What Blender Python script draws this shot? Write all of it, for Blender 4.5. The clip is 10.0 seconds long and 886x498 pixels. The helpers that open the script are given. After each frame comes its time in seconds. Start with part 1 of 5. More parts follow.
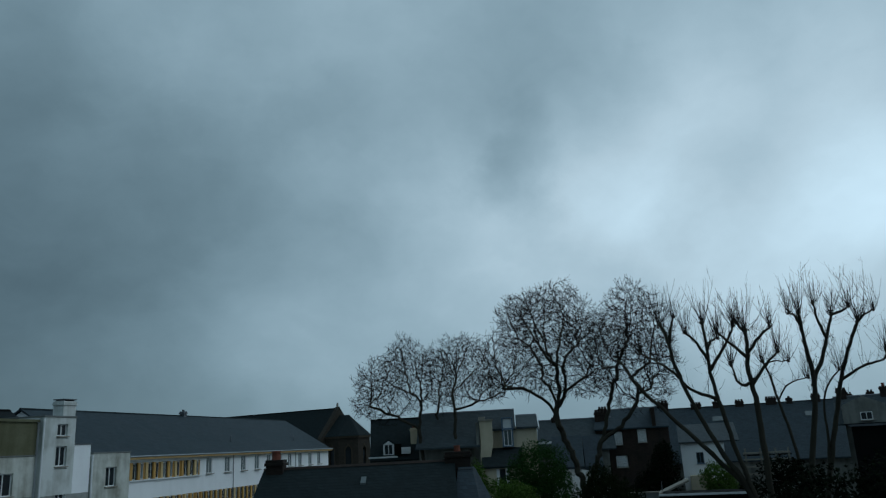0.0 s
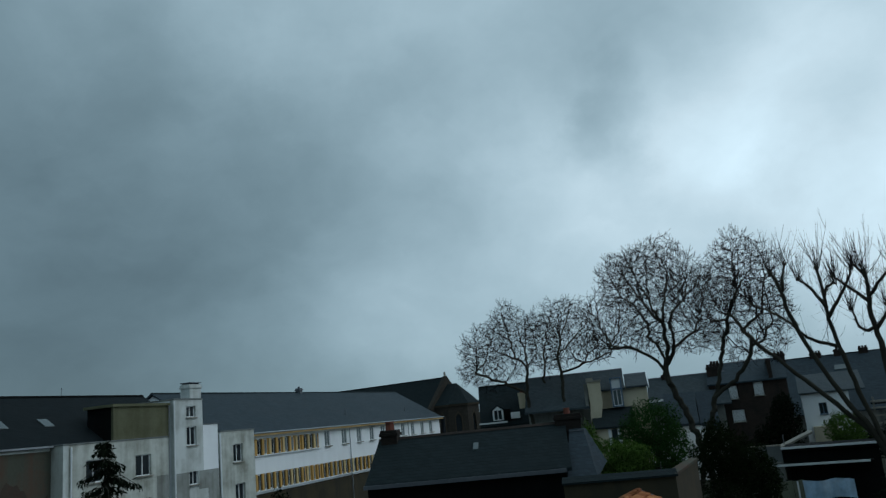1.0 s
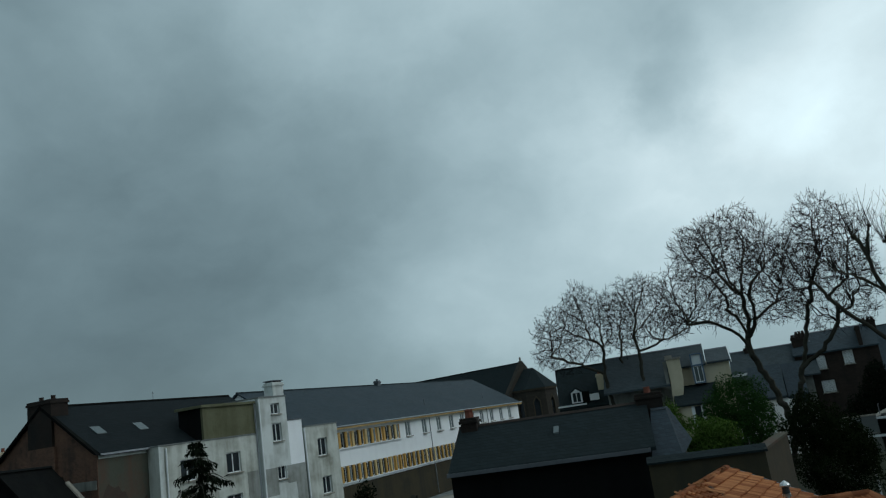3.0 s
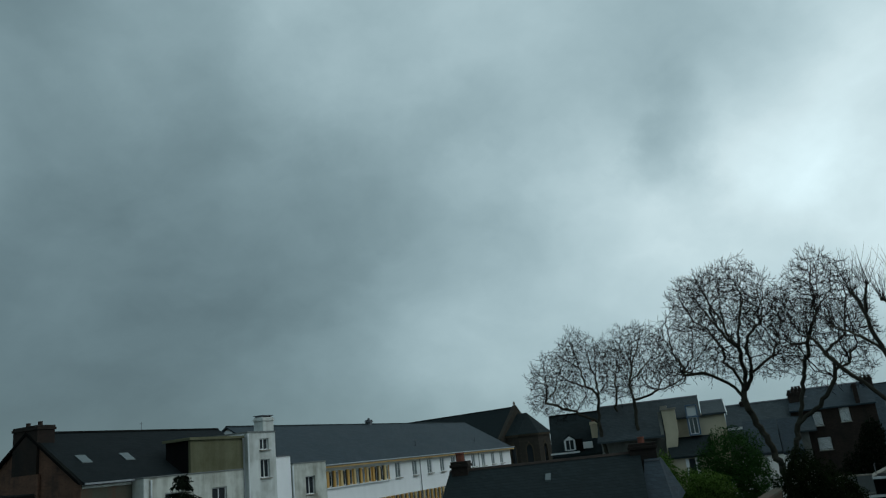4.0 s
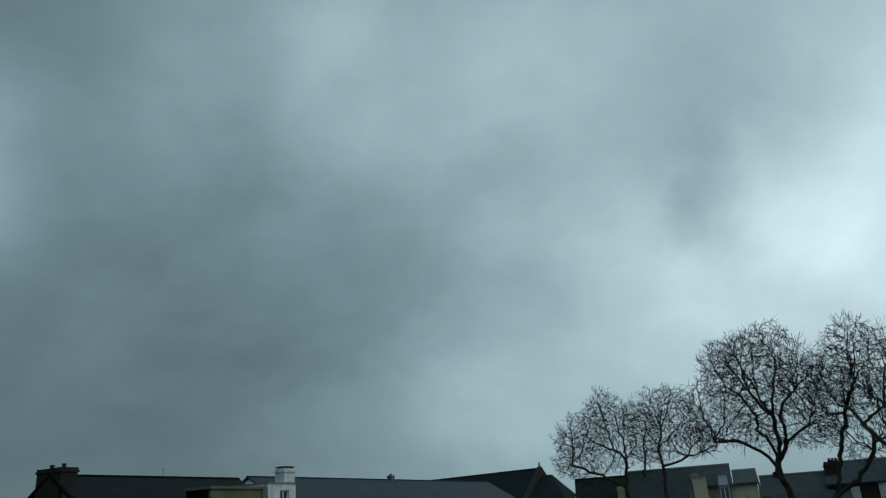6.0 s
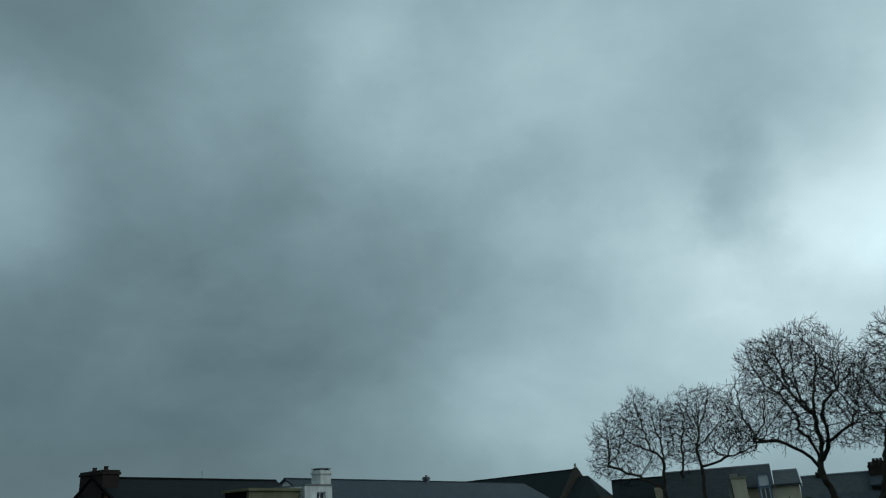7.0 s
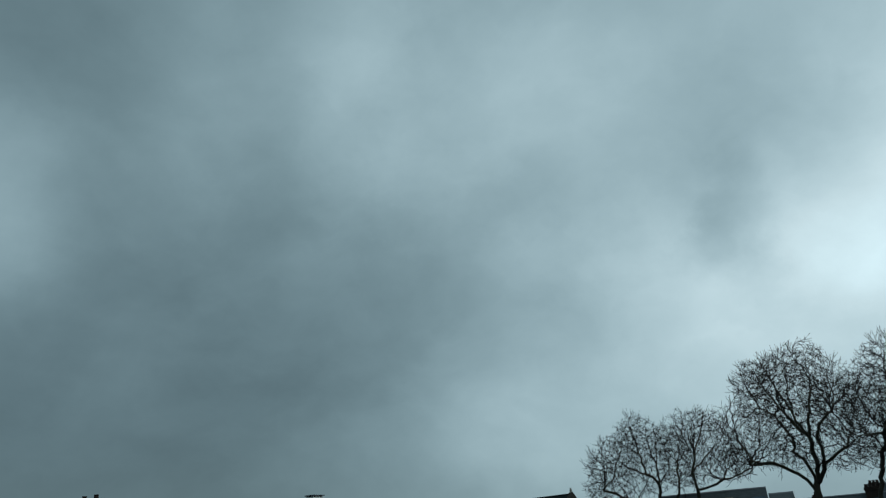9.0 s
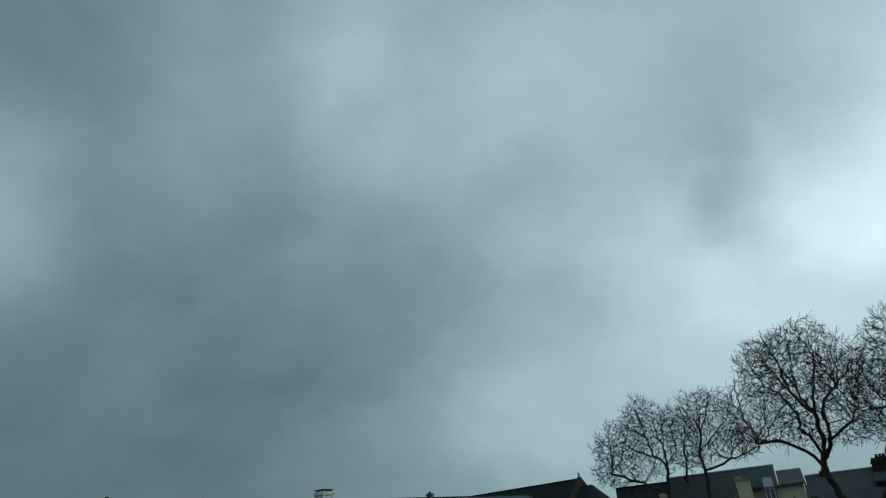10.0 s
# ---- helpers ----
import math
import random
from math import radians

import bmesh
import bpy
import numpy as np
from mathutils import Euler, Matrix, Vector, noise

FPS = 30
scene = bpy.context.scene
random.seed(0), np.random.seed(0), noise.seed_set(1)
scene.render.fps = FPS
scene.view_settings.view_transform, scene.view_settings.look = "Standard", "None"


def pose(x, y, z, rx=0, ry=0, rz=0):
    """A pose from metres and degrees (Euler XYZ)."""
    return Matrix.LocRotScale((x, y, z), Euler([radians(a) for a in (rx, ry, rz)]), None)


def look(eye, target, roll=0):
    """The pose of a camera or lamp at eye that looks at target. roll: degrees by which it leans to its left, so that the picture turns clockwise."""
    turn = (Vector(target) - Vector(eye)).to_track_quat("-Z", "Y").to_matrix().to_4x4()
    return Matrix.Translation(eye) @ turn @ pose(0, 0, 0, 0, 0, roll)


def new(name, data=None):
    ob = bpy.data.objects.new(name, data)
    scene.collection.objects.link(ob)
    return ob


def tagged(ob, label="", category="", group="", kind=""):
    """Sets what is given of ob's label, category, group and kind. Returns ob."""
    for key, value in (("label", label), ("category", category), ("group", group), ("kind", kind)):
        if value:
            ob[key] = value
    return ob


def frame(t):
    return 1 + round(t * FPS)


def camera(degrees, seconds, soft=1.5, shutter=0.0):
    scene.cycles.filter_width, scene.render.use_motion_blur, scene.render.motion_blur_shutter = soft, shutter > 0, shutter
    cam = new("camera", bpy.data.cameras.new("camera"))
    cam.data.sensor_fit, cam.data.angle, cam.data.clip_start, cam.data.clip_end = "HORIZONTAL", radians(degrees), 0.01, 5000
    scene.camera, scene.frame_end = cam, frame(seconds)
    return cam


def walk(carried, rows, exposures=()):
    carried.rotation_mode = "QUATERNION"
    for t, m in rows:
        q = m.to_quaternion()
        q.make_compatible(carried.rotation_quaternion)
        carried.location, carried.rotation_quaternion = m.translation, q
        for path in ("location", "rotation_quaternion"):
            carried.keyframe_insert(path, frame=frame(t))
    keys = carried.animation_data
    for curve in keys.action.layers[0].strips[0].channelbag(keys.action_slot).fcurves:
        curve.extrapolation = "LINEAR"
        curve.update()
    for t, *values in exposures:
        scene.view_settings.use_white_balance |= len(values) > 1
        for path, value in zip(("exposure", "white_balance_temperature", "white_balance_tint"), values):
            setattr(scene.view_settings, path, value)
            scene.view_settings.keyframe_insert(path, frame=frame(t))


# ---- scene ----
# ---- camera: turns at an upper window, 8.5 m above the gardens ----
EYE_Z = 8.5
cam = camera(60.63, 10.0, soft=1.2, shutter=0.12)
TURN = [
    (0.0, 104.584, 2.922, 0.024), (0.5, 104.760, 3.202, 3.886), (1.0, 102.723, 5.576, 8.082), (1.5, 100.179, 8.216, 13.298),
    (2.0, 99.984, 8.525, 13.907), (2.5, 100.571, 8.727, 13.939), (2.7, 101.371, 8.720, 13.977), (3.8, 104.829, 6.073, 13.294),
    (4.0, 105.440, 5.997, 13.266), (4.5, 106.273, 6.080, 13.111), (5.0, 106.443, 5.527, 12.025), (5.5, 108.267, 3.936, 12.693),
    (6.0, 109.681, 3.658, 14.842), (6.2, 109.700, 3.808, 15.701), (7.3, 110.263, 3.588, 17.613), (7.5, 110.652, 3.544, 17.669),
    (8.0, 111.072, 3.179, 17.580), (8.5, 111.128, 3.244, 17.502), (9.0, 111.700, 4.140, 17.053), (9.5, 111.395, 5.758, 17.653),
    (10.0, 111.061, 6.139, 17.821)]
walk(cam, [(t, pose(0, 0, EYE_Z, a, b, c)) for t, a, b, c in TURN],
     exposures=[(0.0, -0.4, 5950, 8), (0.5, -0.11, 6050, 9), (1.0, -0.08, 6200, 10), (1.5, 0.09, 6400, 10), (2.0, 0.12, 6600, 11), (2.7, 0.08, 6600, 10), (3.9, 0.0, 6600, 7.5), (5.0, -0.14, 6550, 6.5),
                (6.2, -0.1, 6450, 7), (7.5, -0.04, 6450, 6.5), (9.0, -0.10, 6450, 6.5), (10.0, -0.03, 6400, 7)])


# ---- world: rain clouds, brighter towards the right, and a veiled sun on that side ----
def polar(az, d):
    """Plan position at a bearing in degrees (0 is ahead, positive to the right) and a distance from the window."""
    return d * math.sin(radians(az)), d * math.cos(radians(az))


def heading(az, el):
    c = math.cos(radians(el))
    return Vector((c * math.sin(radians(az)), c * math.cos(radians(az)), math.sin(radians(el))))


SUN_AZ, SUN_EL = 88, 38
world = bpy.data.worlds.new("overcast_sky")
scene.world = world
world.use_nodes = True
wt = world.node_tree
wt.nodes.clear()


def wnode(kind, **sets):
    n = wt.nodes.new(kind)
    for k, v in sets.items():
        if k == "operation":
            n.operation = v
        elif k == "noise_dimensions":
            n.noise_dimensions = v
    return n


def wmath(op, a, b=None):
    n = wnode("ShaderNodeMath", operation=op)
    for i, v in enumerate((a, b)):
        if v is None:
            continue
        if isinstance(v, (int, float)):
            n.inputs[i].default_value = v
        else:
            wt.links.new(v, n.inputs[i])
    return n.outputs[0]


def wnoise(vec, scale, detail, rough, stretch=(1, 1, 1)):
    m = wnode("ShaderNodeMapping")
    m.inputs["Scale"].default_value = stretch
    wt.links.new(vec, m.inputs["Vector"])
    n = wnode("ShaderNodeTexNoise")
    n.inputs["Scale"].default_value, n.inputs["Detail"].default_value, n.inputs["Roughness"].default_value = scale, detail, rough
    wt.links.new(m.outputs[0], n.inputs["Vector"])
    return n


way = wnode("ShaderNodeTexCoord").outputs["Generated"]
# clouds drift in soft billows: bend the direction with noise before the masses are laid out
bend = wnoise(way, 3.2, 4, 0.55)
sub = wnode("ShaderNodeVectorMath", operation="SUBTRACT")
wt.links.new(bend.outputs["Color"], sub.inputs[0])
sub.inputs[1].default_value = (0.5, 0.5, 0.5)
scl = wnode("ShaderNodeVectorMath", operation="SCALE")
wt.links.new(sub.outputs[0], scl.inputs[0])
scl.inputs["Scale"].default_value = 0.16
add = wnode("ShaderNodeVectorMath", operation="ADD")
wt.links.new(way, add.inputs[0])
wt.links.new(scl.outputs[0], add.inputs[1])
bent = add.outputs[0]
# cloud masses: bearing, elevation, reach (chord), brightness against the mean
MASSES = [
    (75, 32, 1.10, 0.60), (24, 17, 0.42, 0.27), (8, 13, 0.26, 0.10), (6, 40, 0.36, 0.10), (-6, 33, 0.30, 0.08),
    (-26, 42, 0.34, 0.08), (-50, 25, 0.20, 0.12), (-27, 17, 0.34, -0.05), (-40, 16, 0.34, -0.07), (-20, 13, 0.25, -0.05), (26, 19, 0.13, -0.10), (31, 15, 0.16, 0.10), (-30, 3, 0.30, -0.03),
    (150, 70, 1.1, 0.35)]
total = None
for az, el, reach, amount in MASSES:
    dist = wnode("ShaderNodeVectorMath", operation="DISTANCE")
    wt.links.new(bent, dist.inputs[0])
    dist.inputs[1].default_value = heading(az, el)
    fade = wnode("ShaderNodeMapRange")
    fade.interpolation_type = "SMOOTHERSTEP"
    wt.links.new(dist.outputs["Value"], fade.inputs["Value"])
    fade.inputs["From Min"].default_value, fade.inputs["From Max"].default_value = 0.0, reach
    fade.inputs["To Min"].default_value, fade.inputs["To Max"].default_value = amount, 0.0
    total = fade.outputs[0] if total is None else wmath("ADD", total, fade.outputs[0])
billow = wmath("MULTIPLY", wmath("SUBTRACT", wnoise(bent, 4.5, 6, 0.5, (1, 1, 1.7)).outputs["Fac"], 0.5), 0.11)
wisp = wmath("MULTIPLY", wmath("SUBTRACT", wnoise(bent, 14, 5, 0.6, (1, 1, 1.3)).outputs["Fac"], 0.5), 0.035)
# the thinner cloud on the right breaks into lit edges and grey rags
rags = wmath("SUBTRACT", wnoise(bent, 5.0, 4, 0.45, (1.0, 1.0, 1.4)).outputs["Fac"], 0.5)
lit = wnode("ShaderNodeMapRange")
wt.links.new(total, lit.inputs["Value"])
lit.inputs["From Min"].default_value, lit.inputs["From Max"].default_value = 0.0, 0.45
lit.inputs["To Max"].default_value = 0.42
level = wmath("ADD", wmath("ADD", total, 0.27), wmath("ADD", wmath("ADD", billow, wisp), wmath("MULTIPLY", rags, lit.outputs[0])))
level = wmath("MAXIMUM", level, 0.09)
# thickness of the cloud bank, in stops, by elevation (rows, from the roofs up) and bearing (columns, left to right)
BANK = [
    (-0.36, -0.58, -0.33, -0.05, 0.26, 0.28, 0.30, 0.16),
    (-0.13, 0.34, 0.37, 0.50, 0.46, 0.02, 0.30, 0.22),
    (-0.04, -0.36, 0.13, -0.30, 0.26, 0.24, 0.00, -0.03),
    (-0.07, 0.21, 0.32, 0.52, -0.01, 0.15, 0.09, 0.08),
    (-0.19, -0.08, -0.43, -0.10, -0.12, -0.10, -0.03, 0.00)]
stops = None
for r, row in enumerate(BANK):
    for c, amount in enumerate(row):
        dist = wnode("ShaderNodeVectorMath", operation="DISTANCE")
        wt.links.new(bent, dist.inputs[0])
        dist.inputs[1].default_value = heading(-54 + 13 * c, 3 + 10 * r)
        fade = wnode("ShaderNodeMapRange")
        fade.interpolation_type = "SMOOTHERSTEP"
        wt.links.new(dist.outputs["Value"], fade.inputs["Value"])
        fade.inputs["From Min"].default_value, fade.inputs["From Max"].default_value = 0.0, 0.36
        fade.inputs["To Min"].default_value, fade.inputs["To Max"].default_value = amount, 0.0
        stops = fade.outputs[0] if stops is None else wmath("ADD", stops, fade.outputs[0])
# torn edges: smaller lit and shaded rags of cloud, in stops, laid out along a more finely bent direction
fray = wnoise(way, 8.0, 7, 0.6)
off = wnode("ShaderNodeVectorMath", operation="SUBTRACT")
wt.links.new(fray.outputs["Color"], off.inputs[0])
off.inputs[1].default_value = (0.5, 0.5, 0.5)
small = wnode("ShaderNodeVectorMath", operation="SCALE")
wt.links.new(off.outputs[0], small.inputs[0])
small.inputs["Scale"].default_value = 0.13
frayed = wnode("ShaderNodeVectorMath", operation="ADD")
wt.links.new(way, frayed.inputs[0])
wt.links.new(small.outputs[0], frayed.inputs[1])
RAGS = [
    (-47.0, 32.7, 0.205, -0.22), (-49.1, 26.7, 0.103, 0.25), (-47.9, 20.5, 0.103, 0.22), (-40.0, 28.8, 0.177, 0.12), (-22.6, 37.5, 0.14, 0.2),
    (-22.4, 28.5, 0.14, 0.18), (-23.0, 25.6, 0.103, 0.1), (-14.9, 26.1, 0.131, 0.1), (-29.4, 25.6, 0.186, -0.16), (-28.1, 35.0, 0.112, -0.14),
    (-26.7, 18.9, 0.224, -0.14), (-22.4, 13.7, 0.224, -0.10), (-12.3, 10.2, 0.186, 0.14), (-20.1, 7.8, 0.168, 0.1), (-4.6, 19.9, 0.093, 0.07),
    (-8.9, 20.9, 0.075, 0.14), (1.2, 20.7, 0.07, 0.12), (-2.3, 17.9, 0.103, 0.07), (-8.5, 24.0, 0.121, -0.16), (7.6, 21.4, 0.08, -0.24),
    (5.0, 20.4, 0.07, -0.18), (13.9, 23.3, 0.103, 0.05), (14.5, 16.8, 0.112, 0.14),
    (7.2, 18.0, 0.084, -0.12), (15.3, 25.8, 0.103, -0.18), (9.1, 26.0, 0.14, -0.14), (-7.6, 13.9, 0.14, -0.10)]
for az, el, reach, amount in RAGS:
    dist = wnode("ShaderNodeVectorMath", operation="DISTANCE")
    wt.links.new(frayed.outputs[0], dist.inputs[0])
    dist.inputs[1].default_value = heading(az, el)
    fade = wnode("ShaderNodeMapRange")
    fade.interpolation_type = "SMOOTHSTEP"
    wt.links.new(dist.outputs["Value"], fade.inputs["Value"])
    fade.inputs["From Min"].default_value, fade.inputs["From Max"].default_value = 0.15 * reach, reach
    fade.inputs["To Min"].default_value, fade.inputs["To Max"].default_value = amount, 0.0
    stops = wmath("ADD", stops, fade.outputs[0])
# fine banks of vapour all over
haze = wmath("MULTIPLY", wmath("SUBTRACT", wnoise(frayed.outputs[0], 6.5, 6, 0.55, (1, 1, 1.8)).outputs["Fac"], 0.5), 0.36)
stops = wmath("ADD", stops, haze)
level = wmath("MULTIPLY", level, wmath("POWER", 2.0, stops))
# thick cloud is bluer, thin cloud nearly white
pale = wnode("ShaderNodeMapRange")
wt.links.new(level, pale.inputs["Value"])
pale.inputs["From Min"].default_value, pale.inputs["From Max"].default_value = 0.12, 0.75
hue = wnode("ShaderNodeMix")
hue.data_type = "RGBA"
wt.links.new(pale.outputs[0], hue.inputs["Factor"])
hue.inputs["A"].default_value, hue.inputs["B"].default_value = (0.645, 1.0, 1.15, 1), (0.80, 1.0, 1.08, 1)
tone = wnode("ShaderNodeVectorMath", operation="SCALE")
wt.links.new(hue.outputs["Result"], tone.inputs[0])
wt.links.new(level, tone.inputs["Scale"])
sky = wt.nodes.new("ShaderNodeTexSky")
sky.sky_type, sky.sun_disc = "NISHITA", False
sky.sun_elevation, sky.sun_rotation = radians(SUN_EL), radians(SUN_AZ)
thin = wnode("ShaderNodeVectorMath", operation="SCALE")
wt.links.new(sky.outputs[0], thin.inputs[0])
thin.inputs["Scale"].default_value = 0.004
both = wnode("ShaderNodeVectorMath", operation="ADD")
wt.links.new(tone.outputs[0], both.inputs[0])
wt.links.new(thin.outputs[0], both.inputs[1])
back = wt.nodes.new("ShaderNodeBackground")
back.inputs["Strength"].default_value = 1.0
wt.links.new(both.outputs[0], back.inputs["Color"])
wt.links.new(back.outputs[0], wt.nodes.new("ShaderNodeOutputWorld").inputs["Surface"])

sun = new("sun", bpy.data.lights.new("sun", "SUN"))
sun.data.energy, sun.data.angle, sun.data.color = 0.25, radians(25), (1.0, 0.97, 0.93)
sun.matrix_basis = look(heading(SUN_AZ, SUN_EL) * 100, (0, 0, 0))


# ---- materials ----
def material(name, base, rough=0.8, coarse=0.5, fine=9.0, vary=0.3, bump=0.25, metal=0.0, gloss=0.3, stain=None, stain_amount=0.6,
             courses=None, joint=0.5, per_piece=0.0, stretch=(1, 1, 1), alt=None):
    """A procedural surface: broad patches, fine grain and relief; stain: colour of streaks that run down; courses: (width, height) of rows."""
    m = bpy.data.materials.new(name)
    m.use_nodes = True
    t = m.node_tree
    b = t.nodes["Principled BSDF"]
    L = t.links.new
    co = t.nodes.new("ShaderNodeTexCoord").outputs["Object"]

    def noise_fac(scale, detail, sc=(1, 1, 1)):
        mp = t.nodes.new("ShaderNodeMapping")
        mp.inputs["Scale"].default_value = sc
        L(co, mp.inputs["Vector"])
        n = t.nodes.new("ShaderNodeTexNoise")
        n.inputs["Scale"].default_value, n.inputs["Detail"].default_value, n.inputs["Roughness"].default_value = scale, detail, 0.6
        L(mp.outputs[0], n.inputs["Vector"])
        return n.outputs["Fac"]

    def calc(op, a, c):
        n = t.nodes.new("ShaderNodeMath")
        n.operation = op
        for i, v in enumerate((a, c)):
            if isinstance(v, (int, float)):
                n.inputs[i].default_value = v
            else:
                L(v, n.inputs[i])
        return n.outputs[0]

    broad, grain = noise_fac(coarse, 5, stretch), noise_fac(fine, 6, stretch)
    shade = calc("ADD", calc("MULTIPLY", calc("SUBTRACT", broad, 0.5), 2 * vary), calc("MULTIPLY", calc("SUBTRACT", grain, 0.5), 1.4 * vary))
    if per_piece:
        info = t.nodes.new("ShaderNodeObjectInfo").outputs["Random"]
        isle = t.nodes.new("ShaderNodeNewGeometry").outputs["Random Per Island"]
        pick = calc("FRACT", calc("ADD", info, isle), 0)
        shade = calc("ADD", shade, calc("MULTIPLY", calc("SUBTRACT", pick, 0.5), 2 * per_piece))
    level = calc("MAXIMUM", calc("ADD", shade, 1.0), 0.15)
    tint = t.nodes.new("ShaderNodeVectorMath")
    tint.operation = "SCALE"
    tint.inputs[0].default_value = base
    L(level, tint.inputs["Scale"])
    colour, height = tint.outputs[0], grain
    if alt:
        other = t.nodes.new("ShaderNodeMix")
        other.data_type = "RGBA"
        L(calc("POWER", pick, 1.6), other.inputs["Factor"])
        other.inputs["A"].default_value, other.inputs["B"].default_value = (*base, 1), (*alt, 1)
        L(other.outputs["Result"], tint.inputs[0])
    if stain:
        streak = noise_fac(1.0, 6, (1.5, 1.5, 0.13))
        patch = noise_fac(0.55, 6)
        ramp = t.nodes.new("ShaderNodeMapRange")
        L(calc("ADD", calc("MULTIPLY", streak, 0.5), calc("MULTIPLY", patch, 0.65)), ramp.inputs["Value"])
        ramp.inputs["From Min"].default_value, ramp.inputs["From Max"].default_value = 0.5, 0.72
        ramp.inputs["To Max"].default_value = stain_amount
        mix = t.nodes.new("ShaderNodeMix")
        mix.data_type = "RGBA"
        L(ramp.outputs[0], mix.inputs["Factor"])
        L(colour, mix.inputs["A"])
        mix.inputs["B"].default_value = (*stain, 1)
        colour = mix.outputs["Result"]
    if courses:
        sep = t.nodes.new("ShaderNodeSeparateXYZ")
        L(co, sep.inputs[0])
        com = t.nodes.new("ShaderNodeCombineXYZ")
        L(calc("ADD", sep.outputs[0], sep.outputs[1]), com.inputs[0])
        L(calc("ADD", sep.outputs[2], 0), com.inputs[1])
        br = t.nodes.new("ShaderNodeTexBrick")
        br.inputs["Scale"].default_value = 1.0
        br.inputs["Brick Width"].default_value, br.inputs["Row Height"].default_value = courses
        br.inputs["Mortar Size"].default_value = courses[1] * 0.07
        br.inputs["Color1"].default_value, br.inputs["Color2"].default_value = (1, 1, 1, 1), (0.72, 0.72, 0.72, 1)
        br.inputs["Mortar"].default_value = (joint, joint, joint, 1)
        L(com.outputs[0], br.inputs["Vector"])
        mul = t.nodes.new("ShaderNodeMix")
        mul.data_type, mul.blend_type = "RGBA", "MULTIPLY"
        mul.inputs["Factor"].default_value = 1.0
        L(colour, mul.inputs["A"])
        L(br.outputs["Color"], mul.inputs["B"])
        colour = mul.outputs["Result"]
        height = calc("SUBTRACT", grain, calc("MULTIPLY", br.outputs["Fac"], 1.5))
    L(colour, b.inputs["Base Color"])
    L(calc("ADD", calc("MULTIPLY", calc("SUBTRACT", broad, 0.5), 0.3), rough), b.inputs["Roughness"])
    b.inputs["Metallic"].default_value, b.inputs["Specular IOR Level"].default_value = metal, gloss
    bp = t.nodes.new("ShaderNodeBump")
    bp.inputs["Strength"].default_value, bp.inputs["Distance"].default_value = bump, 0.03
    L(height, bp.inputs["Height"])
    L(bp.outputs[0], b.inputs["Normal"])
    return m


SLATE = material("slate", (0.0135, 0.022, 0.0245), 0.8, 0.3, 6, 0.35, 0.4, gloss=0.12, courses=(0.3, 0.13), joint=0.45)
SLATE_DARK = material("dark_slate", (0.0105, 0.0155, 0.0178), 0.8, 0.3, 6, 0.35, 0.4, gloss=0.12, courses=(0.3, 0.13), joint=0.45)
SLATE_OLD = material("old_slate", (0.006, 0.0063, 0.0066), 0.9, 0.4, 5, 0.4, 0.4, gloss=0.05, courses=(0.3, 0.13), joint=0.5, stain=(0.012, 0.013, 0.01))
SLATE_BLUE = material("blue_slate", (0.030, 0.045, 0.058), 0.7, 0.5, 7, 0.25, 0.3, gloss=0.2, courses=(0.3, 0.16), joint=0.6)
# slate of distant roofs, haze put into its paler, bluer colour
SLATE_HAZE = material("haze_pale_slate", (0.044, 0.059, 0.067), 0.7, 0.35, 4, 0.3, 0.3, gloss=0.25, courses=(0.35, 0.16), joint=0.65)
# wet slate; sky sheen and some haze are put into the base colour
SLATE_SHEEN = material("wet_sheen_slate", (0.034, 0.050, 0.062), 0.7, 0.25, 5, 0.25, 0.25, gloss=0.18, courses=(0.35, 0.16), joint=0.65)
RENDER_WHITE = material("white_render", (0.86, 0.88, 0.90), 0.85, 0.25, 8, 0.06, 0.1, stain=(0.60, 0.62, 0.62), stain_amount=0.18)
RENDER_STAINED = material("stained_render", (0.54, 0.56, 0.52), 0.9, 0.4, 8, 0.14, 0.2, stain=(0.17, 0.165, 0.125), stain_amount=0.75)
RENDER_STREAKY = material("streaky_white_render", (0.60, 0.63, 0.62), 0.9, 0.4, 8, 0.10, 0.15, stain=(0.26, 0.27, 0.24), stain_amount=0.7)
RENDER_GREEN = material("mossy_render", (0.13, 0.13, 0.08), 0.95, 0.6, 7, 0.3, 0.25, stain=(0.07, 0.07, 0.035), stain_amount=0.8)
RENDER_BROWN = material("brown_render", (0.052, 0.042, 0.024), 0.95, 0.35, 6, 0.3, 0.25, stain=(0.03, 0.028, 0.02), stain_amount=0.85)
RENDER_BROWN_PALE = material("pale_brown_render", (0.066, 0.052, 0.034), 0.95, 0.5, 6, 0.3, 0.25, stain=(0.04, 0.037, 0.03), stain_amount=0.8)
RENDER_PATCHY = material("patchy_old_render", (0.070, 0.074, 0.057), 0.95, 0.4, 6, 0.3, 0.25, stain=(0.105, 0.048, 0.034), stain_amount=0.8)
# near-black render; also painted in for shade at undercroft and open dormer end
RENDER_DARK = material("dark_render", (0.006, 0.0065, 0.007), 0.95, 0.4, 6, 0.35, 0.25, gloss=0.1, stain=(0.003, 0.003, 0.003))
RENDER_CREAM = material("cream_render", (0.52, 0.46, 0.34), 0.9, 0.4, 7, 0.12, 0.15, stain=(0.3, 0.26, 0.18), stain_amount=0.4)
RENDER_GREY = material("grey_render", (0.20, 0.205, 0.19), 0.9, 0.4, 7, 0.15, 0.2, stain=(0.07, 0.07, 0.06), stain_amount=0.8)
RENDER_DAMP = material("damp_grey_render", (0.30, 0.315, 0.30), 0.9, 0.5, 7, 0.2, 0.2, stain=(0.13, 0.13, 0.11), stain_amount=0.85)
